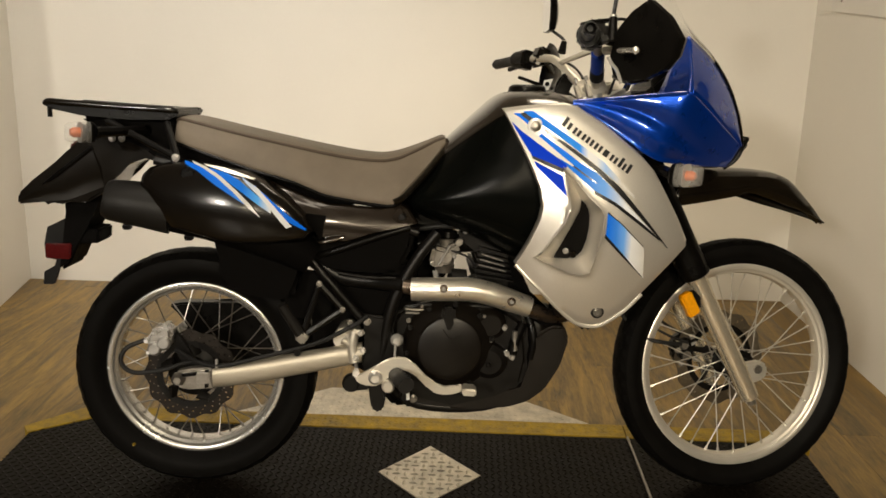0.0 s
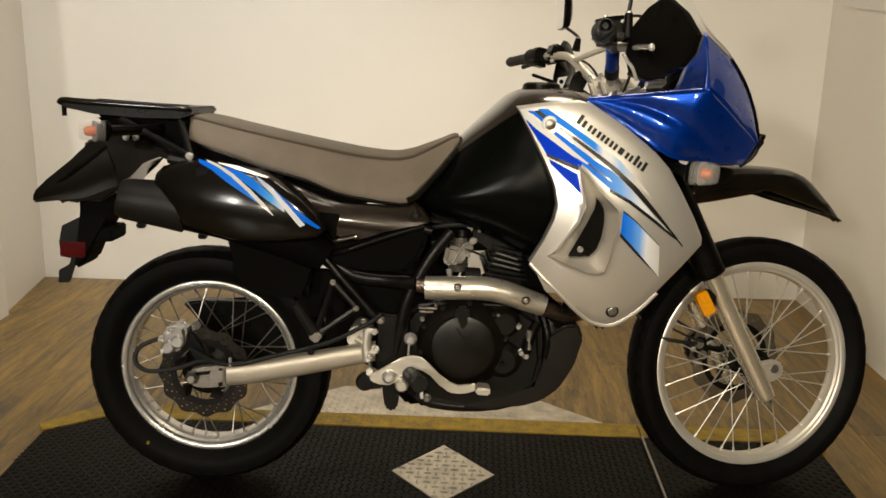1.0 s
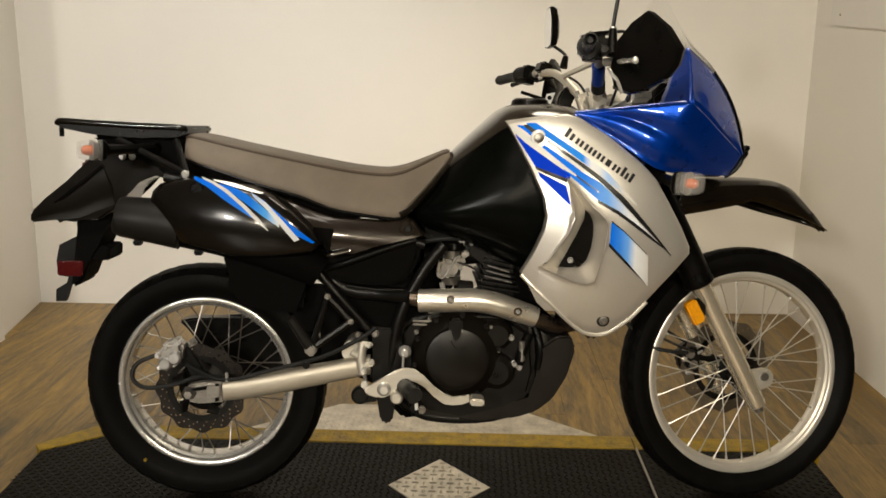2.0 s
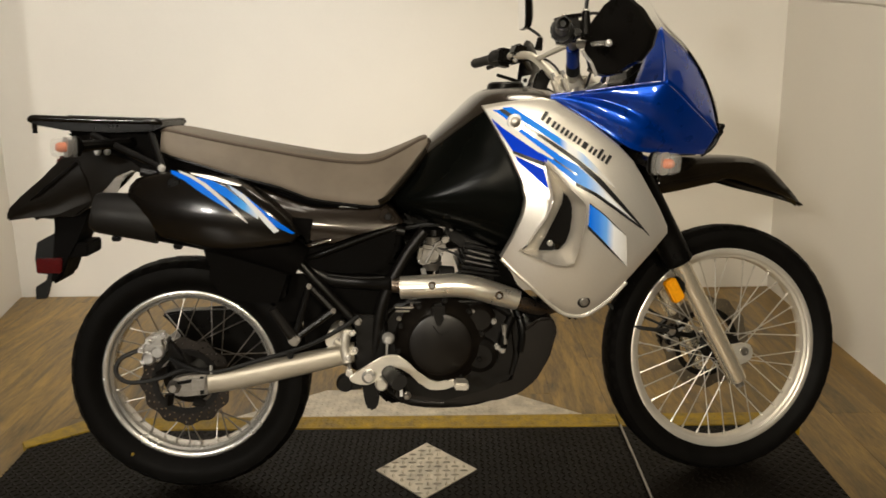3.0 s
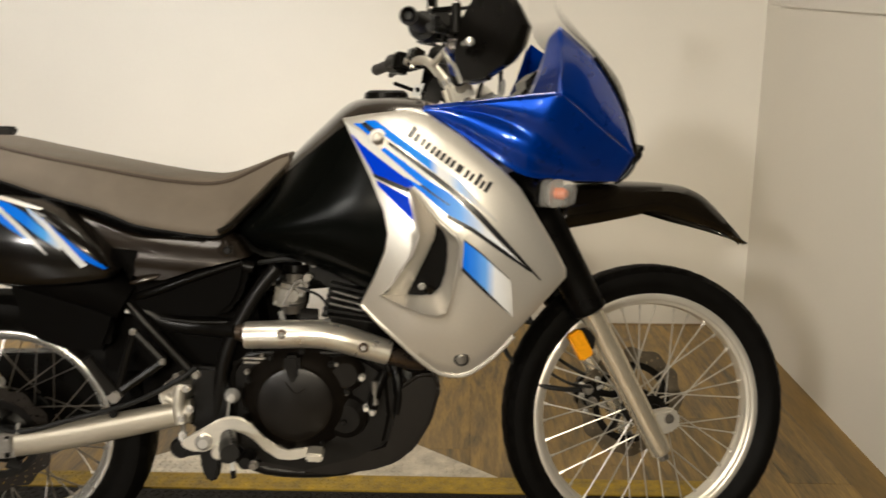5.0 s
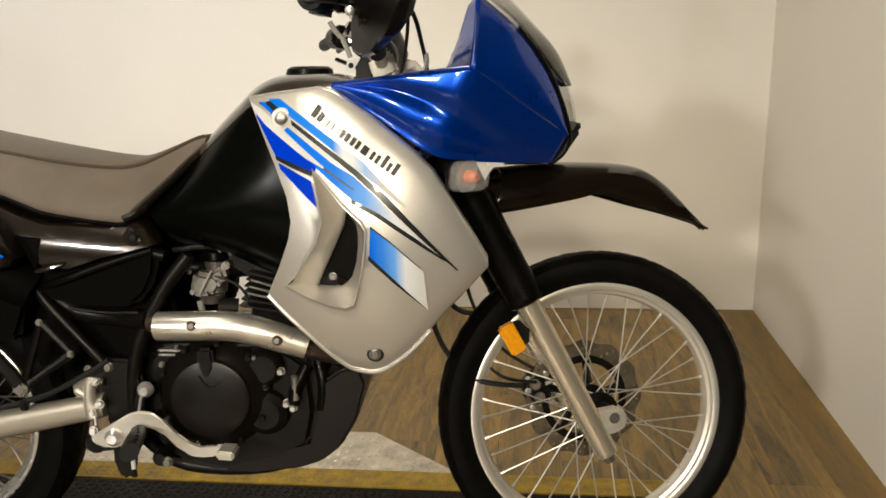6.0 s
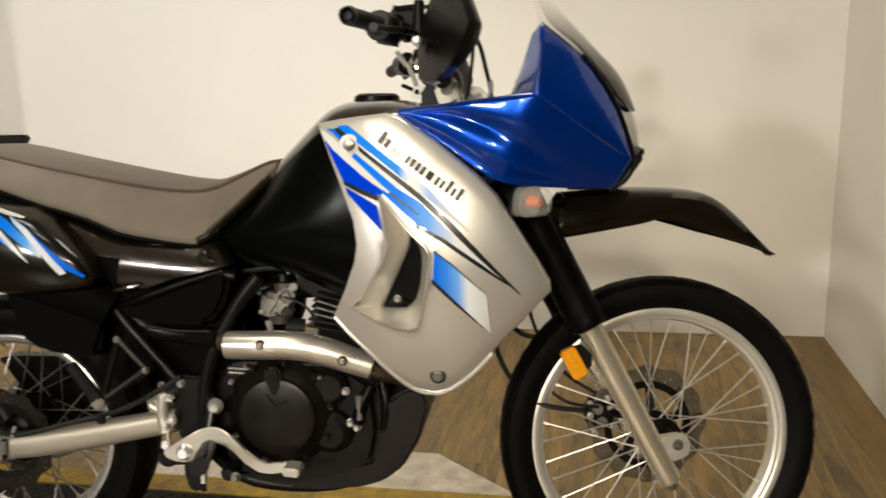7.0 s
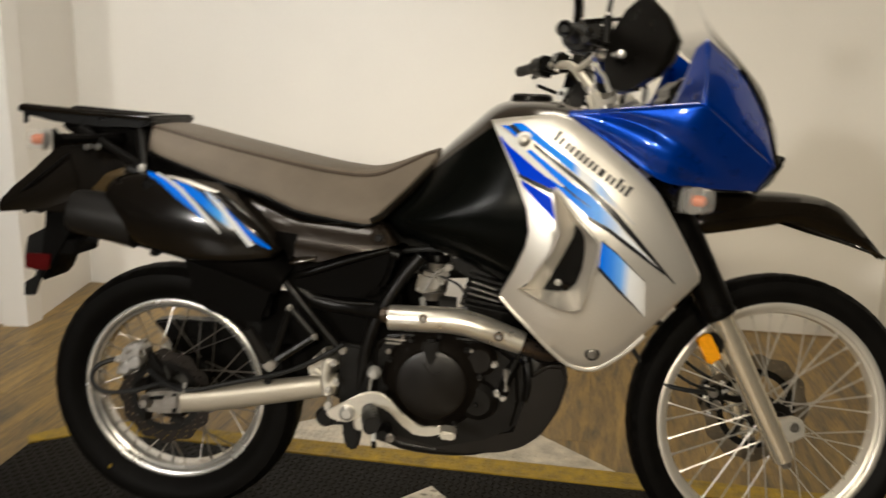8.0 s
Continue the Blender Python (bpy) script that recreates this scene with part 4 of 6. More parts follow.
part("chin", prism([(1.391, 0.928), (1.412, 0.960), (1.415, 0.938), (1.383, 0.892), (1.345, 0.876), (1.261, 0.875), (1.302, 0.929)], -0.125, 0.125, 0.012), PLASTIC, bike, "black nose under the headlamp")

RIGHT_RIM = [(1.392, -0.045, 1.022), (1.345, -0.148, 1.068), (1.287, -0.186, 1.138), (1.225, -0.196, 1.195), (1.192, -0.11, 1.302)]
MIDDLE = [(1.407, 0, 1.024), (1.374, 0, 1.094), (1.319, 0, 1.155), (1.256, 0, 1.227), (1.195, 0, 1.325)]
edge, mid = soft_line(RIGHT_RIM, 6), soft_line(MIDDLE, 6)
sheet = []
for v in np.linspace(-1, 1, 25):
    row = []
    for a, b in zip(edge, mid):
        w = abs(v) ** 1.7
        row.append((b.x + (a.x - b.x) * w, a.y * -v, b.z + (a.z - b.z) * w))
    sheet.append(row)
thick(part("windscreen", rings(sheet, closed=False), SMOKE, bike, "smoked plastic windscreen"), 0.003)

# front indicators
def indicator(x, y, z, root, name, size=1.0, turn=0.0):
    """A clear boxy lens with an amber filter inside, turned on a rubber stalk."""
    k = size
    middle = Matrix.Translation((x, y, z))
    spin = middle @ Matrix.Rotation(radians(turn), 4, "Z") @ middle.inverted()

    def spun(bm):
        bm.transform(spin)
        return bm

    def pillow(dx, dz, cuts, mx, mz):
        out = []
        for at_y, f in cuts:
            ring = []
            for a in np.linspace(0, 2 * math.pi, 24, endpoint=False):
                c, sn = math.cos(a), math.sin(a)
                u, v = dx * f * math.copysign(abs(c) ** 0.55, c), dz * f * math.copysign(abs(sn) ** 0.55, sn)
                ring.append((mx + u + 0.15 * v, y + at_y * k, mz + v))
            out.append(ring)
        return spun(rings(out))

    body = part(name, pillow(0.026 * k, 0.0265 * k, ((-0.033, 0.55), (-0.031, 0.76), (-0.022, 0.92), (0.0, 1.0), (0.018, 0.98), (0.022, 0.9)), x, z), LENS, bike, "clear indicator lens with an amber filter", sharp=50)
    part("reflector_bowl", pillow(0.024 * k, 0.026 * k, ((0.0, 1.0), (0.012, 0.75), (0.018, 0.3)), x, z), CAST, body)
    part("amber_bulb", spun(turned([(0, -0.022), (0.007, -0.021), (0.0115, -0.014), (0.0115, 0.004), (0.006, 0.012), (0, 0.012)], (x, y, z), 16)), AMBER, body)
    part("housing", pillow(0.025 * k, 0.027 * k, ((0.022, 1.0), (0.030, 0.95), (0.038, 0.6)), x, z), PLASTIC, body)
    neck = spin @ Vector((x, y + 0.034 * k, z))
    part("stalk", tube([neck, between(neck, root, 0.5), root], 0.013, 10, 5, radii=[0.014, 0.012, 0.016]), PLASTIC, body)
    return body


mirrored(indicator(1.200, -0.325, 0.873, (1.154, -0.20, 0.885), "front_indicator", 1.0, 50))

def at_s(p, y):
    return (p[0], y, p[1])


# ---- handlebar ----
CLAMP_Z = 1.062
half = [(1.022, 0.0, CLAMP_Z), (1.018, -0.055, CLAMP_Z + 0.002), (1.009, -0.095, 1.086), (0.981, -0.185, 1.139), (0.954, -0.245, 1.149), (0.908, -0.36, 1.150), (0.881, -0.456, 1.148)]
line = half[::-1] + [(x, -y, z) for x, y, z in half[1:]]
bar = part("handlebar", tube(line, 0.0125, 12, 6, radii=[0.011] * 4 + [0.0128] * 5 + [0.011] * 4), ALU, bike, "silver handlebar with a cross brace", steer=True)
BARS = steered(6.4) @ Matrix.Translation((0.006, -0.030, 1.150)) @ Matrix.Rotation(radians(0.6), 4, "X") @ Matrix.Translation((0, 0, -1.147))
bar.matrix_basis = BARS
part("cross_brace", tube([(0.985, -0.168, 1.140), (0.987, 0.168, 1.132)], 0.007, 10, 0), ALU, bar)
for s in (-1, 1):
    part("grip", tube([(0.8745, s * 0.470, 1.147), (0.8785, s * 0.455, 1.147), (0.891, s * 0.41, 1.149), (0.9075, s * 0.35, 1.150)], 0.014, 14, 5, radii=[0.0150, 0.0142, 0.0142, 0.0150]), GRIP, bar, "black rubber grip")
    part("bar_end", turned([(0.007, -0.002), (0.011, -0.009), (0.0125, -0.005), (0.0125, 0.008), (0.007, 0.008), (0.007, -0.002)], (0.873, s * 0.474, 1.147), 14), PLASTIC, bar)
    part("grip_flange", turned([(0.012, -0.004), (0.023, -0.003), (0.023, 0.003), (0.012, 0.004), (0.012, -0.004)], (0.909, s * 0.345, 1.150), 24), GRIP, bar)
    part("switch_housing", block((0.925, s * 0.305, 1.148), (0.052, 0.055, 0.052), 0.012, (0, 10, s * 18)), PLASTIC, bar)
    part("throttle_housing", tube([(0.909, s * 0.342, 1.150), (0.927, s * 0.298, 1.149)], 0.031, 20, 2, radii=[0.025, 0.0285, 0.027]), PLASTIC, bar)
    part("lever_perch", block((0.955, s * 0.262, 1.150), (0.035, 0.032, 0.036), 0.008, (0, 0, s * 15)), PLASTIC, bar)
    part("lever", tube([(0.968, s * 0.262, 1.146), (0.955, s * 0.33, 1.142), (0.925, s * 0.40, 1.136), (0.91, s * 0.455, 1.132)], 0.006, 8, 6, radii=[0.008, 0.0065, 0.006, 0.0075]), PLASTIC, bar)
    part("bar_clamp", block((1.022, s * 0.045, CLAMP_Z - 0.004), (0.05, 0.032, 0.048), 0.008, (0, -20, 0)), ALU, bar)
    part("riser", tube([(1.026, s * 0.045, 1.0), (1.024, s * 0.045, CLAMP_Z - 0.01)], 0.016, 12, 0), CAST, bar)
    for dx in (-0.017, 0.017):
        part("clamp_bolt", tube([(1.022 + dx, s * 0.045, CLAMP_Z), (1.013 + dx, s * 0.045, CLAMP_Z + 0.024)], 0.005, 8, 0), CHROME, bar)
part("brake_reservoir", block((0.950, -0.262, 1.166), (0.046, 0.060, 0.036), 0.009, (0, -8, 10)), GREY_PLASTIC, bar)
part("reservoir_lid", block((0.948, -0.262, 1.187), (0.049, 0.063, 0.007), 0.003, (0, -8, 10)), PLASTIC, bar)
for u, v in ((-0.02, -0.02), (0.02, 0.02)):
    part("lid_screw", turned([(0, 0.004), (0.004, 0.004), (0.005, 0), (0, 0)], (0.948 + u * 0.8, -0.262 + v, 1.1905 + u * 0.14), 8, "z"), STEEL, bar)
# Blue sleeve stands for the fairing's reflection in the near bar leg.
part("bar_sleeve", tube([(1.005, -0.108, 1.0935), (0.986, -0.170, 1.130)], 0.0158, 14, 0), BLUE_REFLECTION, bar, "blue sleeve painted as the fairing's reflection in the bar")
# Dark sleeve paints the hand guard's shade on the same leg.
part("cable_wrap", tube([(1.012, -0.085, 1.079), (1.004, -0.112, 1.096)], 0.0172, 14, 0), GRIP, bar)
part("clutch_housing", block((0.958, 0.255, 1.160), (0.042, 0.045, 0.036), 0.008, (0, 25, 15)), GLOSS_PLASTIC, bar)
part("switch_button", turned([(0, -0.006), (0.005, -0.006), (0.007, -0.002), (0.007, 0.004), (0, 0.004)], (0.948, 0.255, 1.138), 12), CHROME, bar)
part("banjo_bolt", turned([(0, -0.014), (0.008, -0.014), (0.010, -0.010), (0.010, 0.006), (0, 0.006)], (0.989, -0.31, 1.138), 10), CHROME, bar)

# hand guards
GUARD = [(1.043, -0.430, 1.219), (1.065, -0.475, 1.182), (1.079, -0.512, 1.135), (1.069, -0.512, 1.100), (1.050, -0.506, 1.074), (1.027, -0.460, 1.057), (1.009, -0.410, 1.058), (0.996, -0.360, 1.072), (0.994, -0.336, 1.11), (1.007, -0.345, 1.169), (1.023, -0.385, 1.2)]
MID = sum((Vector(p) for p in GUARD), Vector()) / len(GUARD)
loops = []
for share, ahead in ((1.0, -0.012), (0.97, 0.0), (0.85, 0.012), (0.6, 0.024), (0.3, 0.030), (0.05, 0.031)):
    loops.append([MID + (Vector(p) - MID) * share + Vector((ahead, 0.004 * ahead, 0)) for p in GUARD])
guard = thick(part("hand_guard", rings(loops), PLASTIC, bike, "black plastic hand guard", steer=True), 0.004)
part("guard_arm", tube([(1.048, -0.44, 1.112), (1.024, -0.37, 1.13), (0.989, -0.29, 1.15)], 0.010, 8, 5), PLASTIC, guard)
part("guard_web", tube([(0.988, -0.35, 1.07), (1.003, -0.40, 1.056), (1.023, -0.46, 1.058)], 0.006, 8, 5), GLOSS_PLASTIC, guard)
guard.matrix_basis = steered(5.5)
mirrored(guard)


def mirror_arm(side, foot, knee, head, tilt):
    arm = part("mirror", tube([foot, knee, head], 0.0045, 8, 6), FRAME, bike, "rear-view mirror on a black stem", steer=True)
    arm.matrix_basis = Matrix.Identity(4)
    part("stem_boot", tube([foot, between(foot, knee, 0.9)], 0.0105, 12, 0, radii=[0.012, 0.0085]), PLASTIC, arm)
    part("stem_nut", tube([between(foot, knee, 0.92), between(foot, knee, 0.98)], 0.0070, 6, 0), STEEL, arm)
    shape = [(0.0, -0.055), (0.028, -0.05), (0.036, 0.0), (0.034, 0.04), (0.02, 0.062), (-0.02, 0.062), (-0.034, 0.03), (-0.036, -0.02), (-0.028, -0.05)]
    back, glassy = [], []
    turn = Euler((0, 0, radians(tilt))).to_matrix()
    for s, d in ((0.55, 0.026), (0.9, 0.018), (1.0, 0.006), (1.0, 0.0)):
        back.append([Vector(head) + turn @ Vector((d - 0.004, u * s * 1.6, v * s + 0.04)) for u, v in shape])
    part("mirror_shell", rings(back), PLASTIC, arm)
    part("mirror_face", rings([[Vector(head) + turn @ Vector((-0.0055 - e, u * 1.5, v * 0.94 + 0.04)) for u, v in shape] for e in (0, 0.001)]), MIRROR, arm)


mirror_arm(1, (1.010, 0.30, 1.165), (1.018, 0.31, 1.200), (0.972, 0.33, 1.236), 3)
mirror_arm(-1, (1.013, -0.338, 1.160), (1.014, -0.335, 1.216), (1.045, -0.33, 1.408), -10)
for name, pts, r, mat in (
    ("throttle_cable", [(0.939, -0.30, 1.173), (1.025, -0.25, 1.191), (1.065, -0.15, 1.144), (1.046, -0.06, 1.002), (0.986, -0.05, 0.903)], 0.0035, GRIP),
    ("brake_hose", [(0.989, -0.31, 1.134), (1.054, -0.27, 1.137), (1.096, -0.12, 1.083), (1.137, 0.02, 0.979), (1.227, 0.06, 0.817), (1.308, 0.085, 0.615)], 0.0042, GRIP),
    ("clutch_cable", [(0.966, 0.262, 1.144), (1.048, 0.22, 1.154), (1.067, 0.12, 1.087), (1.027, 0.05, 0.98)], 0.0035, GRIP),
    ("wire_loom", [(0.938, 0.305, 1.118), (0.993, 0.22, 1.085), (1.037, 0.14, 1.057), (1.077, 0.08, 0.998)], 0.005, PLASTIC),
    ("speedo_cable", [(1.157, 0.09, 1.017), (1.218, 0.13, 0.846), (1.208, 0.12, 0.615), (1.279, 0.10, 0.463), (1.41, 0.085, 0.381), (1.473, 0.07, 0.351)], 0.004, GRIP),
):
    part(name, tube(pts, r, 8, 8), mat, bike, steer=True)
part("brake_lever", tube([(1.010, -0.29, 1.142), (1.025, -0.34, 1.139), (1.029, -0.43, 1.136), (1.029, -0.482, 1.133)], 0.006, 10, 6, radii=[0.010, 0.0075, 0.0055, 0.0062]), CHROME, bike, "polished brake lever")
# Chrome thread added as the lit crease on the hand guard's edge.
part("guard_stay", tube([(0.988, -0.42, 1.123), (0.998, -0.42, 1.107), (1.008, -0.42, 1.096), (1.019, -0.42, 1.069)], 0.004, 8, 6), CHROME, bike)
part("lever_ball", turned([(0, -0.007), (0.005, -0.005), (0.0075, 0), (0.005, 0.006), (0, 0.007)], (1.029, -0.487, 1.133), 14), CHROME, bike)
part("cable_bracket", prism([(0.931, 1.059), (0.937, 1.083), (0.961, 1.088), (0.949, 1.057)], 0.118, 0.121), DECAL_WHITE, bike)
part("bracket_hole", turned([(0, -0.001), (0.006, -0.001), (0.006, 0.002), (0, 0.002)], (0.945, 0.117, 1.073), 14), PLASTIC, bike)
part("wiring_box", prism([(0.959, 1.036), (0.960, 1.068), (0.974, 1.095), (0.992, 1.104), (1.012, 1.084), (0.992, 1.037)], 0.075, 0.12, 0.006), PLASTIC, bike)
part("upper_clamp", prism([(1.070, 1.030), (1.073, 1.078), (1.087, 1.082), (1.109, 1.060), (1.116, 1.030)], -0.045, 0.03, 0.006), ALU, bike, "cast aluminium fork clamp")
part("dash_stay", tube([(1.064, -0.105, 1.044), (1.096, -0.10, 1.050), (1.115, -0.10, 1.056), (1.121, -0.10, 1.072), (1.119, -0.10, 1.088)], 0.0045, 8, 5), CHROME, bike)
for x, z in ((1.082, 1.050), (1.100, 1.048)):
    part("clamp_bolt", bolt((x, -0.045, z), 0.006, 0.006), STEEL, bike)
part("dash_plate", block((1.066, 0, 1.028), (0.12, 0.20, 0.012), 0.005, (0, -12, 0)), CAST, bike)
part("ignition_lock", turned([(0, 0.02), (0.018, 0.02), (0.02, 0.0), (0, 0)], (1.066, 0.0, 1.03), 16, "z"), CHROME, bike)

part("speed_sensor_hose", tube([at_s(p, y) for p, y in zip([(1.124, 0.543), (1.129, 0.514), (1.151, 0.469), (1.199, 0.421), (1.25, 0.407), (1.305, 0.399)], (0.02, 0.02, 0.0, -0.02, -0.03, -0.02))], 0.0055, 8, 6), GRIP, bike, steer=True)
part("brake_line", tube([at_s(p, 0.03) for p in [(1.143, 0.597), (1.161, 0.572), (1.191, 0.552), (1.239, 0.546)]], 0.0055, 8, 6), GRIP, bike, steer=True)
# front caliper on the far leg
caliper = part("front_caliper", prism([(1.334, 0.393), (1.372, 0.416), (1.398, 0.398), (1.404, 0.362), (1.392, 0.331), (1.352, 0.319), (1.330, 0.350)], 0.082, 0.115, 0.008), ENGINE, bike, "black front brake caliper", steer=True)
part("caliper_body", prism([(1.338, 0.388), (1.366, 0.402), (1.380, 0.386), (1.383, 0.352), (1.368, 0.331), (1.347, 0.337), (1.336, 0.360)], 0.055, 0.083, 0.006), FRAME, caliper)
for px, r in (((1.352, 0.380), 0.0125), ((1.362, 0.350), 0.0125)):
    part("piston_cap", turned([(0, -0.006), (r * 0.75, -0.006), (r, -0.002), (r, 0.004), (0, 0.004)], (px[0], 0.054, px[1]), 20), AXLE, caliper)
for px in ((1.336, 0.392), (1.376, 0.404), (1.388, 0.340), (1.346, 0.328), (1.336, 0.366)):
    part("caliper_bolt", bolt((px[0], 0.054, px[1]), 0.006, 0.008), CHROME, caliper)
part("slide_pin", tube([(1.330, 0.06, 0.362), (1.392, 0.06, 0.386)], 0.0045, 10, 0), CHROME, caliper)
part("caliper_bridge", block((1.374, 0.10, 0.36), (0.05, 0.02, 0.04), 0.005), CAST, caliper)
part("hose_guide", tube([(1.294, 0.07, 0.494), (1.238, 0.03, 0.45), (1.258, -0.05, 0.427), (1.344, 0.02, 0.394)], 0.0035, 8, 6), GRIP, bike, steer=True)

# ---- rear body ----
def side_y(x, z):
    return -(0.280 - 0.85 * (x - 0.201) ** 2 - 3.4 * (z - 0.757 + 0.15 * (x - 0.201)) ** 2)


COVER_LINE = [(-0.041, 0.82), (-0.036, 0.84), (-0.019, 0.857), (0.018, 0.868), (0.065, 0.872), (0.138, 0.864), (0.2, 0.852), (0.247, 0.832), (0.296, 0.797), (0.339, 0.757), (0.361, 0.719), (0.345, 0.702), (0.319, 0.698), (0.255, 0.692), (0.19, 0.69), (0.144, 0.693), (0.085, 0.709), (0.03, 0.721), (0.006, 0.75), (-0.017, 0.789)]
side_cover = part("muffler_cover", shell(COVER_LINE, (0.186, 0.778), side_y, roll=0.02, lip=0.09, steps=(1.0, 0.985, 0.93, 0.8, 0.6, 0.35, 0.1)), COVER_PAINT, bike, "glossy black-brown side cover with blue and white stripes", sharp=50)
COVER_FADES = [
    fading_print("cover_stripe_rear", [(0, INK_BLUE), (0.75, (0.02, 0.20, 0.9)), (1, (0.05, 0.28, 0.92))], 0.068, 0.211),
    fading_print("cover_stripe_middle", [(0, INK_BLUE), (0.55, (0.01, 0.20, 0.9)), (0.8, (0.10, 0.42, 0.95)), (1, INK_WHITE)], 0.125, 0.270),
    fading_print("cover_stripe_pale", [(0, (0.36, 0.55, 0.9)), (0.35, INK_WHITE), (1, INK_WHITE)], 0.201, 0.316),
]
for mat, up, lo, off in (
    (COVER_FADES[0], [(0.069, 0.877), (0.105, 0.867), (0.14, 0.847), (0.181, 0.816), (0.214, 0.786)], [(0.071, 0.869), (0.103, 0.853), (0.142, 0.826), (0.179, 0.803), (0.21, 0.784)], 0.0022),
    (DECAL_WHITE, [(0.086, 0.877), (0.117, 0.866), (0.152, 0.847), (0.193, 0.814), (0.226, 0.782), (0.246, 0.756)], [(0.091, 0.871), (0.116, 0.86), (0.147, 0.841), (0.184, 0.811), (0.217, 0.779), (0.245, 0.755)], 0.0034),
    (COVER_FADES[1], [(0.128, 0.862), (0.165, 0.853), (0.198, 0.836), (0.232, 0.809), (0.27, 0.78)], [(0.133, 0.855), (0.166, 0.836), (0.2, 0.813), (0.232, 0.789), (0.27, 0.763)], 0.0026),
    (COVER_FADES[2], [(0.201, 0.845), (0.241, 0.818), (0.276, 0.781), (0.316, 0.734)], [(0.212, 0.83), (0.244, 0.801), (0.27, 0.771), (0.304, 0.729)], 0.0036),
    (DECAL_BLUE, [(0.23, 0.827), (0.269, 0.794), (0.307, 0.761), (0.35, 0.727)], [(0.239, 0.815), (0.27, 0.78), (0.307, 0.744), (0.345, 0.724)], 0.0030),
    (SILVER, [(0.115, 0.871), (0.163, 0.863), (0.202, 0.851), (0.234, 0.841)], [(0.117, 0.868), (0.162, 0.855), (0.201, 0.844), (0.229, 0.838)], 0.0040),
):
    part("stripe", strip(up, lo, side_y, off, 24), mat, side_cover)
part("cover_hole", turned([(0, -0.003), (0.013, -0.003), (0.016, 0.0), (0.016, 0.006), (0, 0.006)], (0.078, side_y(0.078, 0.848), 0.848), 20), PLASTIC, side_cover)

# silencer
axis = [(0.028, -0.19, 0.756), (0.14, -0.18, 0.734), (0.263, -0.17, 0.689), (0.349, -0.16, 0.64)]
silencer = part("silencer", tube(axis, 0.06, 28, 5, radii=[0.052, 0.058, 0.053, 0.04]), MATT_PLASTIC, bike, "dark silencer")
part("silencer_end", tube([(-0.123, -0.195, 0.778), (-0.12, -0.195, 0.777), (-0.112, -0.195, 0.777), (-0.08, -0.195, 0.773), (-0.033, -0.195, 0.767), (0.024, -0.19, 0.758)], 0.055, 36, 0, radii=[0.040, 0.046, 0.0485, 0.051, 0.0545, 0.0595]), GREY_PLASTIC, silencer, "dark grey silencer end cap")
part("outlet", tube([(-0.125, -0.195, 0.778), (-0.108, -0.195, 0.777)], 0.02, 16, 0), FRAME, silencer)
for x, z in ((-0.078, 0.716), (0.065, 0.693)):
    part("drain_tab", block((x, -0.20, z), (0.02, 0.02, 0.014), 0.003), PLASTIC, silencer)

# side panel under the seat
PANEL = [(0.223, 0.834), (0.273, 0.817), (0.336, 0.791), (0.386, 0.776), (0.473, 0.77), (0.539, 0.765), (0.561, 0.779), (0.582, 0.766), (0.605, 0.734), (0.569, 0.725), (0.5, 0.71), (0.432, 0.687), (0.386, 0.691), (0.345, 0.721), (0.302, 0.769), (0.257, 0.808)]
panel = part("side_panel", shell(PANEL, (0.446, 0.733), lambda x, z: -0.200 + 5.0 * (z - 0.718 + 0.1 * (x - 0.45)) ** 2, roll=0.015, lip=0.04), EBONY, bike, "glossy dark brown panel under the seat", sharp=50)
part("panel_screw", bolt((0.566, -0.199, 0.75), 0.009, 0.006), ENGINE, panel)
part("screw_flange", prism([(0.542, 0.749), (0.56, 0.774), (0.585, 0.742), (0.561, 0.733)], -0.203, -0.19, 0.004), EBONY, panel)
# Raised black plate paints the scoop's shade; the panel is not hollowed.
part("panel_recess", prism([(0.334, 0.756), (0.388, 0.750), (0.380, 0.706), (0.373, 0.690)], -0.2015, -0.185, 0.002), MATT_PLASTIC, panel, "black plate standing for the shaded scoop")
part("scoop_lip", tube([(0.372, -0.201, 0.686), (0.383, -0.203, 0.688), (0.405, -0.204, 0.693), (0.428, -0.203, 0.699)], 0.0045, 10, 6, radii=[0.003, 0.005, 0.005, 0.003]), EBONY, panel)
LOWER = [(0.342, 0.7), (0.417, 0.678), (0.538, 0.722), (0.6, 0.723), (0.591, 0.67), (0.57, 0.628), (0.539, 0.605), (0.444, 0.606), (0.362, 0.624), (0.308, 0.651)]
part("air_box", prism(LOWER, -0.165, 0.16, 0.012), MATT_PLASTIC, bike, "black plastic air box")
part("air_box_rib", tube([(0.416, -0.168, 0.606), (0.485, -0.17, 0.597), (0.553, -0.168, 0.596)], 0.004, 8, 5), FRAME, bike)
# Added dark plate, placed for the camera, narrowing a see-through gap.
part("shock_cover", prism([(0.27, 0.600), (0.330, 0.592), (0.400, 0.594), (0.400, 0.470), (0.27, 0.470)], -0.092, -0.062, 0.006), MATT_PLASTIC, bike, "black plate blocking a gap ahead of the rear tyre")
GUARD_LINE = [(0.103, 0.706), (0.127, 0.673), (0.117, 0.617), (0.128, 0.575), (0.179, 0.544), (0.247, 0.533), (0.298, 0.534), (0.312, 0.565), (0.312, 0.602), (0.304, 0.650), (0.318, 0.691), (0.236, 0.681)]
part("inner_guard", prism(GUARD_LINE, -0.155, -0.06, 0.012), MATT_PLASTIC, bike, "black plastic guard in front of the rear tyre")
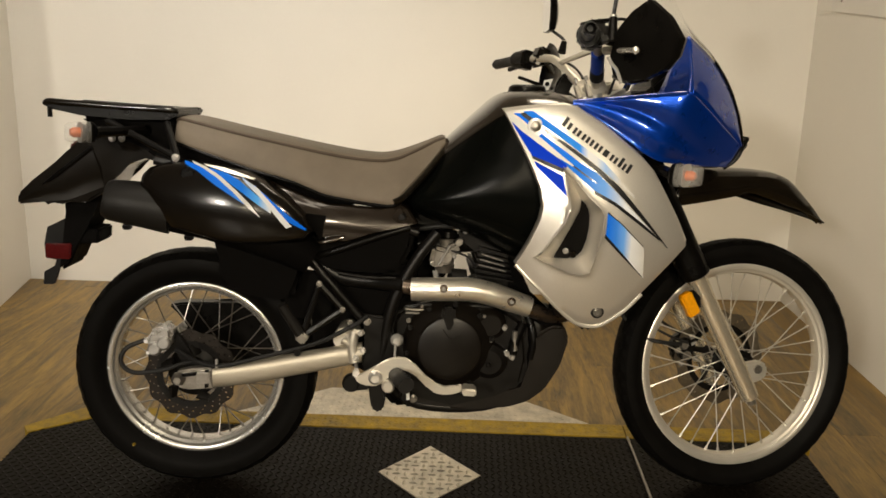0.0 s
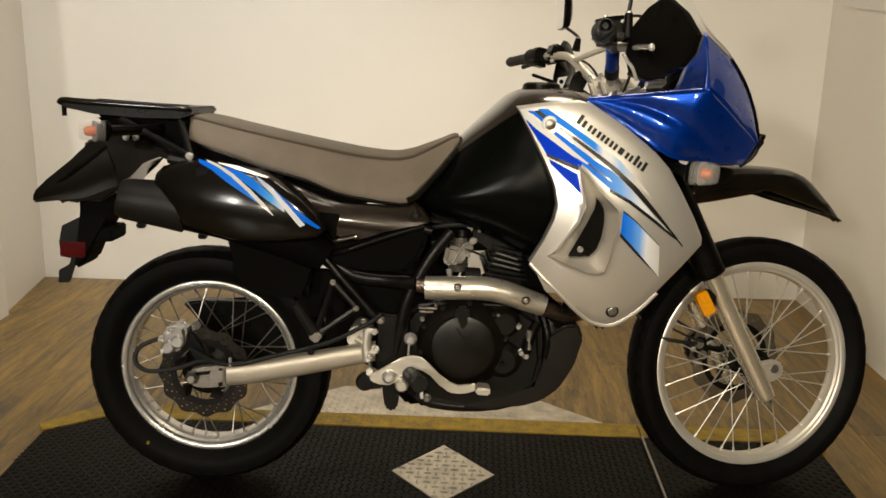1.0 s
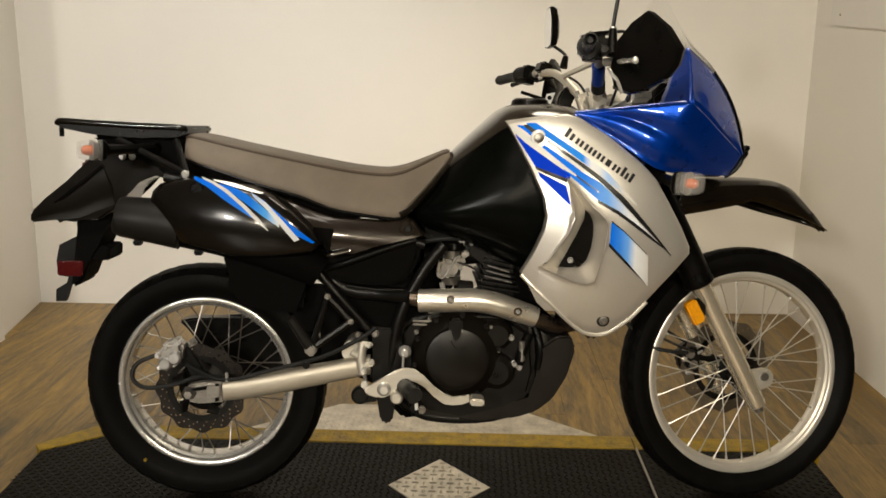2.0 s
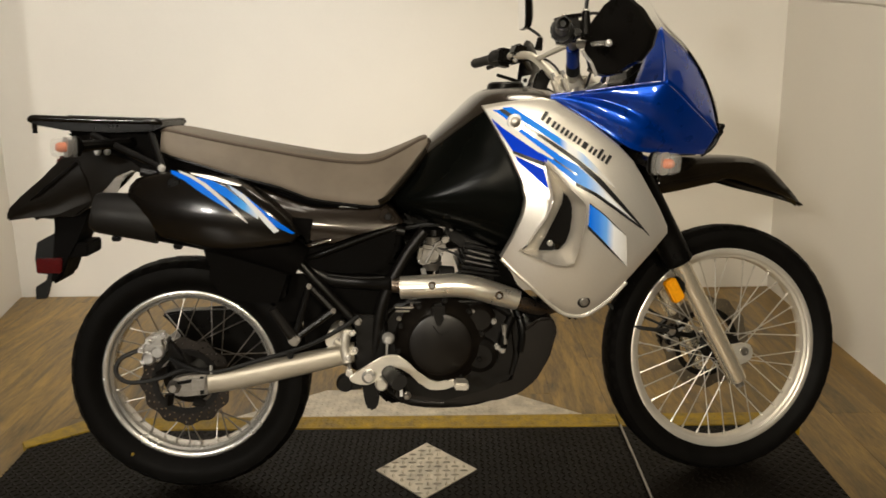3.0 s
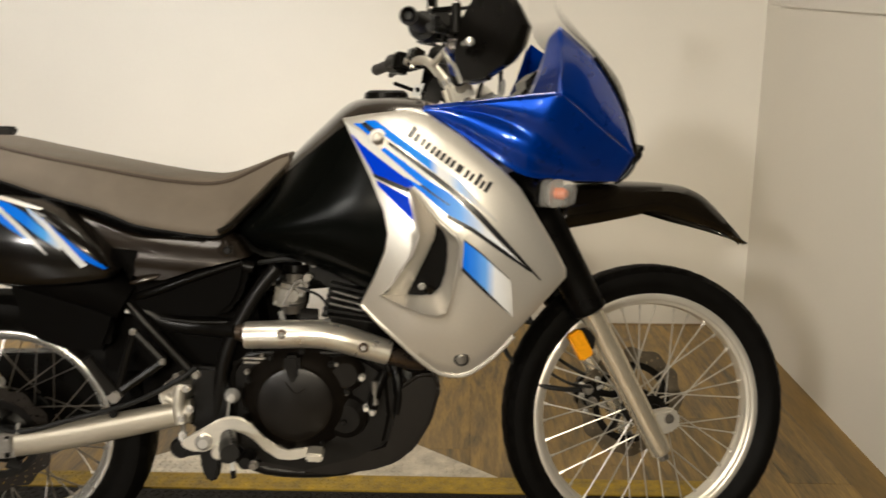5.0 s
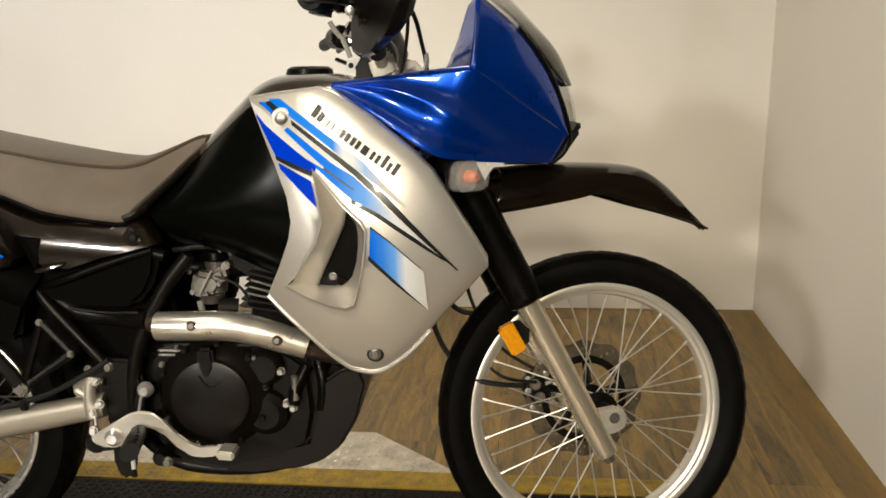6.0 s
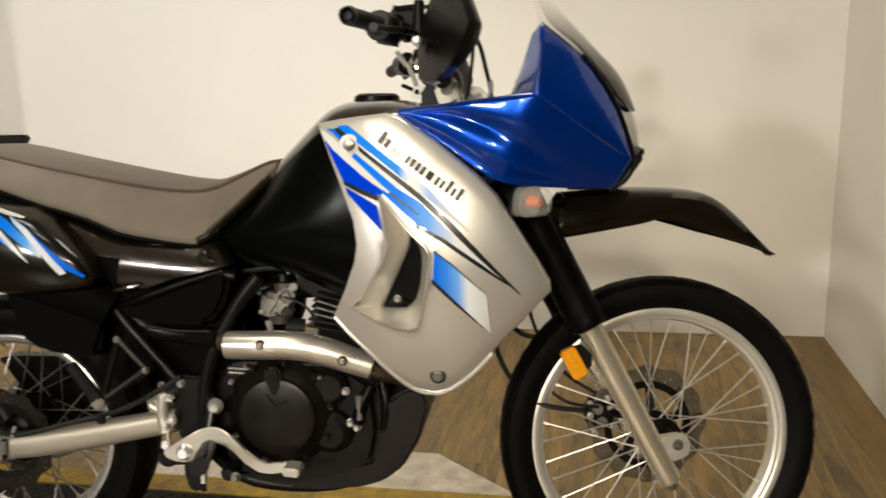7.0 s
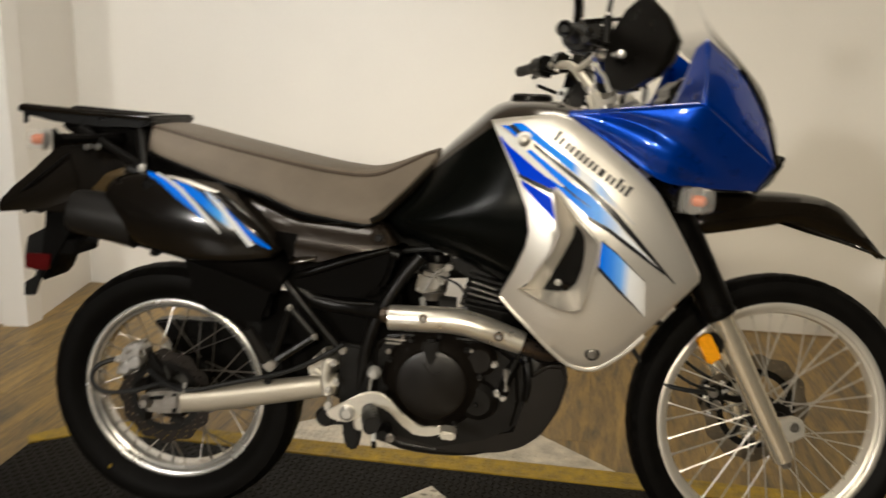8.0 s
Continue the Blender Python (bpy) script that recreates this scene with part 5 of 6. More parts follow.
part("rear_mudguard", prism([(-0.011, 0.856), (-0.062, 0.893), (0.032, 0.925), (0.154, 0.859), (0.349, 0.793), (0.532, 0.754), (0.533, 0.682), (0.292, 0.65), (0.137, 0.661), (0.027, 0.73), (-0.033, 0.8)], -0.12, 0.12, 0.012), MATT_PLASTIC, bike, "black inner rear mudguard")
part("splash_guard", prism([(-0.059, 0.467), (-0.02, 0.475), (0.116, 0.47), (0.27, 0.496), (0.283, 0.288), (0.144, 0.302), (0.051, 0.301), (-0.018, 0.303), (-0.033, 0.364), (0, 0.41)], 0.045, 0.10, 0.006), PLASTIC, bike, "black chain guard")

# tail
TAIL = [(-0.065, 0.893), (-0.128, 0.911), (-0.196, 0.932), (-0.22, 0.916), (-0.257, 0.88), (-0.282, 0.856), (-0.345, 0.806), (-0.38, 0.775), (-0.382, 0.746), (-0.348, 0.76), (-0.324, 0.771), (-0.324, 0.754), (-0.307, 0.756), (-0.293, 0.749), (-0.273, 0.757), (-0.258, 0.756), (-0.211, 0.754), (-0.166, 0.785), (-0.132, 0.832), (-0.103, 0.854), (-0.065, 0.875), (-0.048, 0.869), (-0.045, 0.854), (-0.014, 0.855), (-0.006, 0.89)]
tail = part("tail_fairing", prism(TAIL, -0.085, 0.085, 0.012, 3), GLOSS_PLASTIC, bike, "black plastic tail with a long mudguard tip")
HANGER = [(-0.279, 0.763), (-0.168, 0.797), (-0.196, 0.744), (-0.224, 0.688), (-0.247, 0.65), (-0.273, 0.591), (-0.297, 0.576), (-0.304, 0.591), (-0.3, 0.612), (-0.28, 0.635), (-0.276, 0.721)]
part("plate_hanger", prism(HANGER, -0.06, 0.06, 0.008), MATT_PLASTIC, tail)
part("plate_bracket", prism([(-0.326, 0.688), (-0.272, 0.715), (-0.273, 0.634), (-0.295, 0.597), (-0.306, 0.572), (-0.31, 0.553), (-0.314, 0.542), (-0.342, 0.541), (-0.339, 0.574), (-0.309, 0.589), (-0.303, 0.607), (-0.331, 0.608), (-0.335, 0.647), (-0.327, 0.669)], -0.055, -0.045, 0.002), FRAME, tail)
part("bracket_arm", prism([(-0.251, 0.686), (-0.198, 0.684), (-0.2, 0.649), (-0.252, 0.647)], -0.055, 0.05, 0.004), MATT_PLASTIC, tail)
part("rear_reflector", prism([(-0.328, 0.648), (-0.262, 0.649), (-0.267, 0.609), (-0.329, 0.611)], -0.068, -0.055, 0.003), RED, tail, "red side reflector")
part("tail_light", prism([(-0.254, 0.904), (-0.224, 0.908), (-0.225, 0.88), (-0.261, 0.873)], -0.06, 0.06, 0.006), RED, tail, "red tail lamp")
part("tail_side", rings([[(-0.193, -0.0885, 0.889), (-0.285, -0.0885, 0.818), (-0.371, -0.087, 0.762)], [(-0.175, -0.094, 0.842), (-0.268, -0.094, 0.788), (-0.372, -0.0885, 0.755)], [(-0.168, -0.0862, 0.796), (-0.255, -0.0862, 0.762), (-0.374, -0.0862, 0.750)]], closed=False), GLOSS_PLASTIC, tail)
part("tail_ridge", tube([(-0.193, -0.088, 0.891), (-0.285, -0.088, 0.82), (-0.371, -0.06, 0.76)], 0.006, 8, 5), PLASTIC, tail)
x, z = (-0.157, 0.936)
mirrored(indicator(x, -0.255, z, (x + 0.10, -0.08, z + 0.0), "rear_indicator", 0.9, -55))

part("tail_body", prism([(-0.223, 0.968), (-0.102, 0.964), (0.019, 0.963), (0.019, 0.895), (-0.009, 0.866), (-0.06, 0.89), (-0.143, 0.922), (-0.19, 0.941)], -0.09, 0.09, 0.012), MATT_PLASTIC, tail)
# luggage rack
RACK = [(-0.288, 1), (-0.28, 1.004), (-0.229, 1.001), (-0.122, 0.995), (-0.001, 0.99), (0.028, 0.99), (0.027, 0.973), (-0.002, 0.963), (-0.084, 0.962), (-0.204, 0.97), (-0.233, 0.976), (-0.281, 0.985)]
rack = part("luggage_rack", prism(RACK, -0.125, -0.095, 0.008), PLASTIC, bike, "black luggage rack behind the seat")
mirrored(rack)
rx = [p[0] for p in RACK]
for i, x in enumerate(np.linspace(min(rx) + 0.02, -0.02, 6)):
    z = 0.990 - 0.02 * (x + 0.34) / 0.34 * 0.6
    part("rack_slat", block((float(x), 0, float(z)), (0.022, 0.19, 0.008), 0.003), PLASTIC, rack)
part("rack_tube", tube([(-0.286, -0.118, 0.995), (-0.276, -0.122, 1.001), (-0.229, -0.124, 0.9985), (-0.122, -0.124, 0.9925), (-0.001, -0.124, 0.9875), (0.022, -0.118, 0.984)], 0.0078, 12, 5), GLOSS_PLASTIC, rack)
part("rack_hook", tube([(-0.28, -0.11, 0.998), (-0.28, -0.11, 0.964)], 0.006, 8, 0), PLASTIC, rack)
part("rack_pad", block((-0.003, 0, 0.981), (0.06, 0.22, 0.02), 0.006), PLASTIC, rack)
SX, SZ = (0.041, 0.88)
for x, z in ((-0.14, 0.958), (0, 0.956)):
    part("rack_stay", tube([(x, -0.125, z), (SX, -0.200, SZ)], 0.0085, 10, 0), FRAME, rack)
part("stay_bolt", bolt((SX, -0.208, SZ), 0.0075, 0.005), CHROME, rack)
for px in ((-0.141, 0.915), (-0.118, 0.915)):
    part("tail_bolt", bolt((px[0], -0.095, px[1]), 0.007, 0.008), CHROME, tail)

# ---- frame and engine ----
# Added dark block that fills the pale gap behind the tank.
part("frame_spine", prism([(0.505, 0.747), (0.603, 0.805), (0.722, 0.804), (1.022, 0.981), (1.082, 0.9), (0.861, 0.703), (0.622, 0.707)], -0.05, 0.05, 0.01), FRAME, bike)
# Made-up black block keeps the space between air box and exhaust dark.
part("battery_box", prism([(0.345, 0.625), (0.6, 0.63), (0.611, 0.547), (0.593, 0.488), (0.489, 0.47), (0.429, 0.497), (0.376, 0.572)], -0.115, 0.10, 0.01), MATT_PLASTIC, bike, "black filler block under the air box")
def rail(name, pts, r, mat=FRAME, label="", k=5):
    return part(name, tube(pts, r, 12, k), mat, bike, label)


def at(p, y):
    return (p[0], y, p[1])


for s in (-1, 1):
    rail("down_tube", [at((0.654, 0.707), s * 0.15), at((0.606, 0.646), s * 0.155), at((0.555, 0.553), s * 0.16), at((0.533, 0.474), s * 0.16), at((0.516, 0.349), s * 0.15)], 0.0145, label="black painted frame tube")
    rail("subframe_tube", [at((0.342, 0.641), s * 0.15), at((0.4, 0.572), s * 0.155), at((0.469, 0.492), s * 0.155)], 0.011)
    rail("subframe_tube", [at((-0.029, 0.868), s * 0.13), at((0.17, 0.824), s * 0.14), at((0.359, 0.77), s * 0.15), at((0.606, 0.706), s * 0.15)], 0.012)
rail("side_rail", [at((0.585, 0.72), -0.160), at((0.498, 0.694), -0.170), at((0.399, 0.659), -0.170), at((0.353, 0.645), -0.150)], 0.009, PLASTIC)
rail("cradle_tube", [at((0.513, 0.334), -0.12), at((0.613, 0.255), -0.11), at((0.819, 0.258), -0.10), at((0.932, 0.369), -0.08), at((0.964, 0.519), -0.05), (1.034, -0.02, 0.851)], 0.014)
pivot = part("pivot_plate", prism([(0.469, 0.504), (0.539, 0.498), (0.553, 0.441), (0.541, 0.353), (0.506, 0.335), (0.471, 0.367), (0.484, 0.44)], -0.168, -0.15, 0.006), FRAME, bike, "black frame plate round the swingarm pivot")
X, Z = (0.558, 0.441)
part("pivot_cap", turned([(0, -0.020), (0.009, -0.018), (0.015, -0.010), (0.0165, 0.0), (0, 0.0)], (X, -0.172, Z), 20), CHROME, pivot)
for px, r in (((0.484, 0.486), 0.008), ((0.443, 0.482), 0.006)):
    part("frame_bolt", bolt((px[0], -0.170, px[1]), r, 0.006), STEEL, pivot)
# passenger peg bracket
A, Bq, C = (0.371, 0.586), (0.427, 0.523), (0.331, 0.457)
bracket = part("peg_bracket", tube([at(A, -0.195), at(Bq, -0.195)], 0.009, 8, 0), FRAME, bike, "black passenger peg bracket")
part("bracket_arm", tube([at(Bq, -0.195), at(between(Bq, C, 0.6), -0.2), at(C, -0.205)], 0.009, 8, 4), FRAME, bracket)
part("bracket_arm", tube([at(A, -0.195), at(between(A, C, 0.5), -0.2), at(C, -0.205)], 0.008, 8, 4), FRAME, bracket)
part("peg_rubber", tube([at((0.285, 0.54), -0.23), at(C, -0.21)], 0.0125, 10, 0, radii=[0.0115, 0.014]), GREY_PLASTIC, bracket)
part("peg_block", block(at(C, -0.21), (0.026, 0.03, 0.026), 0.004, (0, 40, 0)), STEEL, bracket)
for p in (A, Bq):
    part("bracket_bolt", bolt(at(p, -0.204), 0.0058, 0.004), STEEL, bracket)

# Black block added to close pale gaps round the pivot and peg bracket.
part("linkage_guard", prism([(0.332, 0.561), (0.59, 0.565), (0.637, 0.459), (0.623, 0.236), (0.55, 0.228), (0.494, 0.288), (0.476, 0.332), (0.398, 0.359), (0.338, 0.386)], -0.06, 0.13, 0.008), MATT_PLASTIC, bike, "black filler block ahead of the rear wheel")
# swingarm
ARM_TOP = [(0.108, 0.369), (0.166, 0.377), (0.235, 0.388), (0.333, 0.407), (0.416, 0.422), (0.472, 0.432)]
ARM_LOW = [(0.109, 0.314), (0.165, 0.32), (0.235, 0.332), (0.333, 0.352), (0.416, 0.37), (0.472, 0.383)]
sections = []
for (x0, z0), (x1, z1) in zip(ARM_TOP, ARM_LOW):
    mid, h = (z0 + z1) / 2, (z0 - z1) / 2
    ring = []
    for a in np.linspace(0, 2 * math.pi, 28, endpoint=False):
        c, sn = math.cos(a), math.sin(a)
        ring.append(((x0 + x1) / 2, -0.166 + 0.021 * math.copysign(abs(c) ** 0.75, c), mid + h * math.copysign(abs(sn) ** 0.75, sn)))
    sections.append(ring)
arm = part("swingarm", rings(sections), SWING, bike, "brushed aluminium swingarm", sharp=60)
mirrored(arm)
part("cross_tube", tube([(0.429, -0.15, 0.435), (0.447, 0.15, 0.433)], 0.03, 14, 0), ALU, bike)
END = [(0.017, 0.354), (0.055, 0.363), (0.11, 0.366), (0.112, 0.313), (0.04, 0.308), (0.018, 0.316)]
block_end = part("axle_block", prism(END, -0.180, -0.147, 0.006), AXLE, bike, "cast chain adjuster block at the rear axle")
part("axle_nut", turned([(0, -0.016), (0.010, -0.016), (0.013, -0.012), (0.015, -0.004), (0.019, 0), (0, 0)], (0.025, -0.180, 0.337), 6), STEEL, block_end)
part("axle_slot", prism([(0.023, 0.349), (0.07, 0.356), (0.069, 0.347), (0.026, 0.341)], -0.184, -0.178, 0.001), PLASTIC, block_end)
part("axle_slot", prism([(0.09, 0.361), (0.099, 0.361), (0.098, 0.317), (0.088, 0.315)], -0.184, -0.178, 0.001), PLASTIC, block_end)
part("adjuster", prism([(0.07, 0.355), (0.103, 0.357), (0.103, 0.329), (0.069, 0.326)], -0.189, -0.182, 0.002), STEEL, block_end)
part("arm_clip", tube([at((0.117, 0.386), -0.175), at((0.121, 0.369), -0.192)], 0.004, 8, 0), CHROME, arm)
part("arm_hose", tube([at((0.004, 0.392), -0.12), at((0.111, 0.372), -0.185), at((0.235, 0.398), -0.182), at((0.359, 0.432), -0.18), at((0.449, 0.478), -0.185), at((0.485, 0.5), -0.17)], 0.0055, 8, 6), GRIP, bike)
for px in ((0.315, 0.411),):
    part("hose_clip", block(at(px, -0.184), (0.016, 0.012, 0.02), 0.003), FRAME, arm)
# rear caliper
CAL = [(-0.061, 0.438), (-0.036, 0.461), (-0.002, 0.456), (0.002, 0.424), (-0.01, 0.398), (-0.036, 0.377), (-0.058, 0.383), (-0.068, 0.409)]
caliper = part("rear_caliper", prism(CAL, -0.135, -0.072, 0.012, 3), CALIPER, bike, "grey cast rear brake caliper")
part("caliper_bracket", prism([(-0.019, 0.43), (-0.001, 0.442), (0.031, 0.392), (0.06, 0.343), (0.034, 0.33), (0.002, 0.374)], -0.105, -0.092, 0.004), ENGINE, caliper)
for px in ((-0.044, 0.400), (-0.020, 0.415)):
    part("piston_cap", turned([(0, -0.012), (0.012, -0.012), (0.0165, -0.008), (0.0175, 0.0), (0, 0.0)], at(px, -0.134), 24), CAST, caliper)
part("caliper_lug", block(at((-0.008, 0.455), -0.136), (0.030, 0.016, 0.012), 0.004, (0, -25, 0)), CAST, caliper)
for px in ((-0.042, 0.441), (-0.004, 0.458), (-0.062, 0.421), (-0.058, 0.391)):
    part("caliper_pin", bolt(at(px, -0.136), 0.0065, 0.010), CHROME, caliper)
part("brake_hose", tube([at((-0.064, 0.42), -0.12), at((-0.114, 0.4), -0.135), at((-0.126, 0.364), -0.14), at((-0.095, 0.339), -0.14), at((-0.025, 0.345), -0.135), at((0.038, 0.367), -0.14), at((0.106, 0.37), -0.16)], 0.0058, 10, 6), GRIP, caliper)

# engine
CASE = [(0.538, 0.483), (0.559, 0.513), (0.635, 0.524), (0.777, 0.523), (0.842, 0.512), (0.885, 0.481), (0.894, 0.378), (0.878, 0.303), (0.814, 0.269), (0.698, 0.261), (0.598, 0.264), (0.555, 0.299), (0.539, 0.373)]
case = part("engine_case", prism(CASE, -0.135, 0.135, 0.018, 3), ENGINE, bike, "black painted single cylinder engine")
CX, CZ = (0.688, 0.423)
cover = part("clutch_cover", turned([(0.0, -0.054), (0.070, -0.053), (0.078, -0.050), (0.081, -0.043), (0.083, -0.041), (0.098, -0.029), (0.111, -0.015), (0.1155, -0.008), (0.116, 0.01), (0, 0.01)], (CX, -0.132, CZ), 56), COVER, case, "dark round clutch cover")
for i in range(10):
    a = 2 * math.pi * (i + 0.3) / 10
    part("cover_bolt", bolt((CX + 0.108 * math.cos(a), -0.160, CZ + 0.108 * math.sin(a)), 0.006, 0.006), ENGINE, cover)
part("oil_filler", prism([(0.668, 0.528), (0.699, 0.529), (0.703, 0.487), (0.692, 0.466), (0.676, 0.468), (0.666, 0.494)], -0.188, -0.15, 0.006), ENGINE, cover)
part("cover_mark", tube([at((0.670, 0.474), -0.187), at((0.683, 0.455), -0.187), at((0.697, 0.450), -0.187), at((0.711, 0.460), -0.187)], 0.0013, 6, 6), COVER, cover)
PX, PZ = (0.79, 0.478)
part("pump_cover", turned([(0, -0.02), (0.026, -0.02), (0.036, -0.012), (0.040, 0.0), (0, 0.0)], (PX, -0.140, PZ), 32), COVER, case)
QX, QZ = (0.789, 0.382)
part("filter_cover", turned([(0, -0.024), (0.030, -0.024), (0.044, -0.014), (0.048, 0.0), (0, 0.0)], (QX, -0.136, QZ), 32), ENGINE, case)
for z in (0.512, 0.503):
    part("case_plate", block(at((0.612, z), -0.142), (0.070, 0.012, 0.005), 0.0015, (0, 2, 0)), STEEL, case)
part("case_rib", tube([at((0.616, 0.523), -0.14), at((0.833, 0.52), -0.14)], 0.006, 8, 0), ENGINE, case)
for px in ((0.833, 0.404), (0.846, 0.395), (0.824, 0.471), (0.756, 0.472)):
    part("case_bolt", bolt(at(px, -0.150), 0.007, 0.012), CHROME, case)
for px, r in (((0.746, 0.478), 0.0045), ((0.773, 0.500), 0.005), ((0.823, 0.476), 0.004), ((0.752, 0.436), 0.004), ((0.793, 0.438), 0.0045), ((0.618, 0.522), 0.0035), ((0.586, 0.486), 0.005), ((0.590, 0.372), 0.005), ((0.650, 0.322), 0.0045), ((0.750, 0.365), 0.0045)):
    part("case_screw", bolt(at(px, -0.154), r, 0.006), AXLE, case)
part("oil_line", tube([at((0.851, 0.462), -0.15), at((0.852, 0.412), -0.152)], 0.0075, 12, 0), AXLE, case)
part("coolant_pipe", tube([at((0.845, 0.402), -0.145), at((0.854, 0.439), -0.145), at((0.872, 0.476), -0.13)], 0.013, 12, 6), PLASTIC, case)
part("coolant_pipe", tube([at((0.898, 0.381), -0.12), at((0.902, 0.439), -0.12), at((0.887, 0.498), -0.10)], 0.011, 12, 6), PLASTIC, case)
CYL = [(0.649, 0.504), (0.70, 0.540), (0.764, 0.548), (0.767, 0.655), (0.714, 0.662), (0.708, 0.709), (0.836, 0.69), (0.876, 0.603), (0.844, 0.502)]
cylinder = part("cylinder", prism(CYL, -0.085, 0.085, 0.01), ENGINE, bike, "black cylinder with bright edged fins")
for i in range(6):
    p0, p1 = (0.759, 0.667), (0.827, 0.65)
    dz = -0.0135 * i
    part("fin", prism([(p0[0] - 0.004 * i, p0[1] + dz), (p1[0] + 0.004 * i, p1[1] + dz), (p1[0] + 0.004 * i, p1[1] + dz - 0.004), (p0[0] - 0.004 * i, p0[1] + dz - 0.004)], -0.118, 0.1, 0.0008), ENGINE, cylinder)
    if i in (1, 2, 3):
        part("fin_edge", tube([(p0[0] + 0.010 - 0.004 * i, -0.119, p0[1] + dz - 0.003), (p1[0] - 0.012 + 0.004 * i, -0.119, p1[1] + dz - 0.003)], 0.0022, 6, 0), CAST, cylinder)
part("head_cover", prism([(0.708, 0.711), (0.732, 0.736), (0.84, 0.724), (0.878, 0.674), (0.843, 0.659), (0.713, 0.671)], -0.08, 0.08, 0.01), ENGINE, cylinder)
# Added black backing, set where the camera would see wall past the carburettor.
part("throttle_box", prism([(0.555, 0.560), (0.555, 0.725), (0.690, 0.725), (0.704, 0.665), (0.692, 0.585), (0.665, 0.548)], 0.0, 0.05, 0.006), MATT_PLASTIC, bike, "black backing block behind the carburettor")
# carburettor
carb = part("carburettor", tube([at((0.678, 0.679), -0.06), at((0.677, 0.615), -0.06)], 0.03, 18, 4, radii=[0.024, 0.030, 0.03, 0.022]), CARB, bike, "grey cast carburettor")
part("bowl", turned([(0, -0.02), (0.022, -0.018), (0.026, 0.0), (0, 0.0)], at((0.674, 0.614), -0.08), 18, "z"), STEEL, carb)
part("carb_body", block(at((0.661, 0.636), -0.085), (0.046, 0.045, 0.052), 0.010, (0, 12, 0)), CARB, carb)
part("choke_block", block(at((0.693, 0.655), -0.085), (0.034, 0.04, 0.030), 0.008, (0, -20, 0)), CARB, carb)
part("pump_arm", block(at((0.709, 0.675), -0.09), (0.020, 0.03, 0.016), 0.004, (0, -35, 0)), STEEL, carb)
for px in ((0.638, 0.665), (0.642, 0.623), (0.697, 0.64), (0.704, 0.709), (0.724, 0.703)):
    part("carb_screw", bolt(at(px, -0.110), 0.0042, 0.005), CHROME, carb)
part("throttle_wheel", turned([(0, -0.004), (0.014, -0.004), (0.014, 0.004), (0, 0.004)], at((0.677, 0.638), -0.105), 20), STEEL, carb)
part("carb_top", turned([(0, 0.02), (0.024, 0.015), (0.028, 0.0), (0, 0)], at((0.68, 0.685), -0.07), 18, "z"), PLASTIC, carb)
part("carb_link", tube([at((0.658, 0.62), -0.115), at((0.686, 0.67), -0.115)], 0.003, 8, 0), CHROME, carb)
part("carb_drain", tube([at((0.65, 0.602), -0.09), at((0.654, 0.581), -0.09)], 0.007, 8, 0), CHROME, carb)
part("intake_boot", tube([at((0.607, 0.662), -0.05), at((0.679, 0.664), -0.055), at((0.752, 0.668), -0.05)], 0.024, 14, 4), PLASTIC, carb)
part("starter_motor", tube([at((0.687, 0.588), -0.09), at((0.726, 0.583), -0.08)], 0.020, 14, 0), GREY_PLASTIC, carb)
part("carb_cable", tube([at((0.677, 0.659), -0.1), at((0.733, 0.639), -0.11), at((0.753, 0.606), -0.10), at((0.743, 0.588), -0.09)], 0.003, 8, 6), GRIP, carb)
part("vent_hose", tube([at((0.606, 0.708), -0.1), at((0.689, 0.717), -0.11), at((0.76, 0.697), -0.11)], 0.006, 8, 6), GRIP, carb)

# exhaust
PATHS = [at((0.574, 0.575), -0.165), at((0.635, 0.573), -0.178), at((0.759, 0.570), -0.178), at((0.837, 0.543), -0.168), at((0.896, 0.516), -0.155), at((0.950, 0.494), -0.12), at((0.995, 0.490), -0.08)]
header = part("exhaust_pipe", tube(PATHS, 0.0185, 18, 6), PIPE, bike, "heat-tinted exhaust header pipe")
part("heat_shield", tube([at((0.592, 0.571), -0.176), at((0.663, 0.573), -0.182), at((0.732, 0.573), -0.182), at((0.787, 0.562), -0.178), at((0.829, 0.547), -0.172), at((0.882, 0.528), -0.165)], 0.029, 28, 6, radii=[0.028, 0.029, 0.029, 0.0285, 0.028, 0.0255]), SHIELD, header, "polished heat shield with two screws")
for px in ((0.669, 0.580), (0.833, 0.551)):
    part("shield_washer", turned([(0, -0.002), (0.009, -0.002), (0.0105, 0.001), (0, 0.001)], at(px, -0.2095), 18), PIPE, header)
    part("shield_screw", bolt(at(px, -0.211), 0.0055, 0.005), CHROME, header)
part("mid_pipe", tube([at((0.573, 0.579), -0.165), at((0.496, 0.579), -0.13), at((0.412, 0.589), -0.12), (0.344, -0.12, 0.632)], 0.02, 14, 6), FRAME, header)

# Black filler added under the shroud's edge, shaped to the camera's view.
part("radiator_duct", prism([(0.833, 0.648), (0.871, 0.596), (0.896, 0.532), (0.950, 0.482), (0.989, 0.457), (0.927, 0.462), (0.882, 0.49), (0.835, 0.536)], -0.10, 0.0, 0.006), MATT_PLASTIC, bike, "black filler below the radiator")
# skid plate
SKID = [(0.578, 0.266), (0.583, 0.284), (0.699, 0.283), (0.814, 0.287), (0.878, 0.303), (0.897, 0.363), (0.897, 0.438), (0.943, 0.47), (0.979, 0.471), (0.992, 0.436), (0.972, 0.364), (0.936, 0.303), (0.894, 0.27), (0.844, 0.254), (0.757, 0.247), (0.691, 0.249), (0.685, 0.261)]
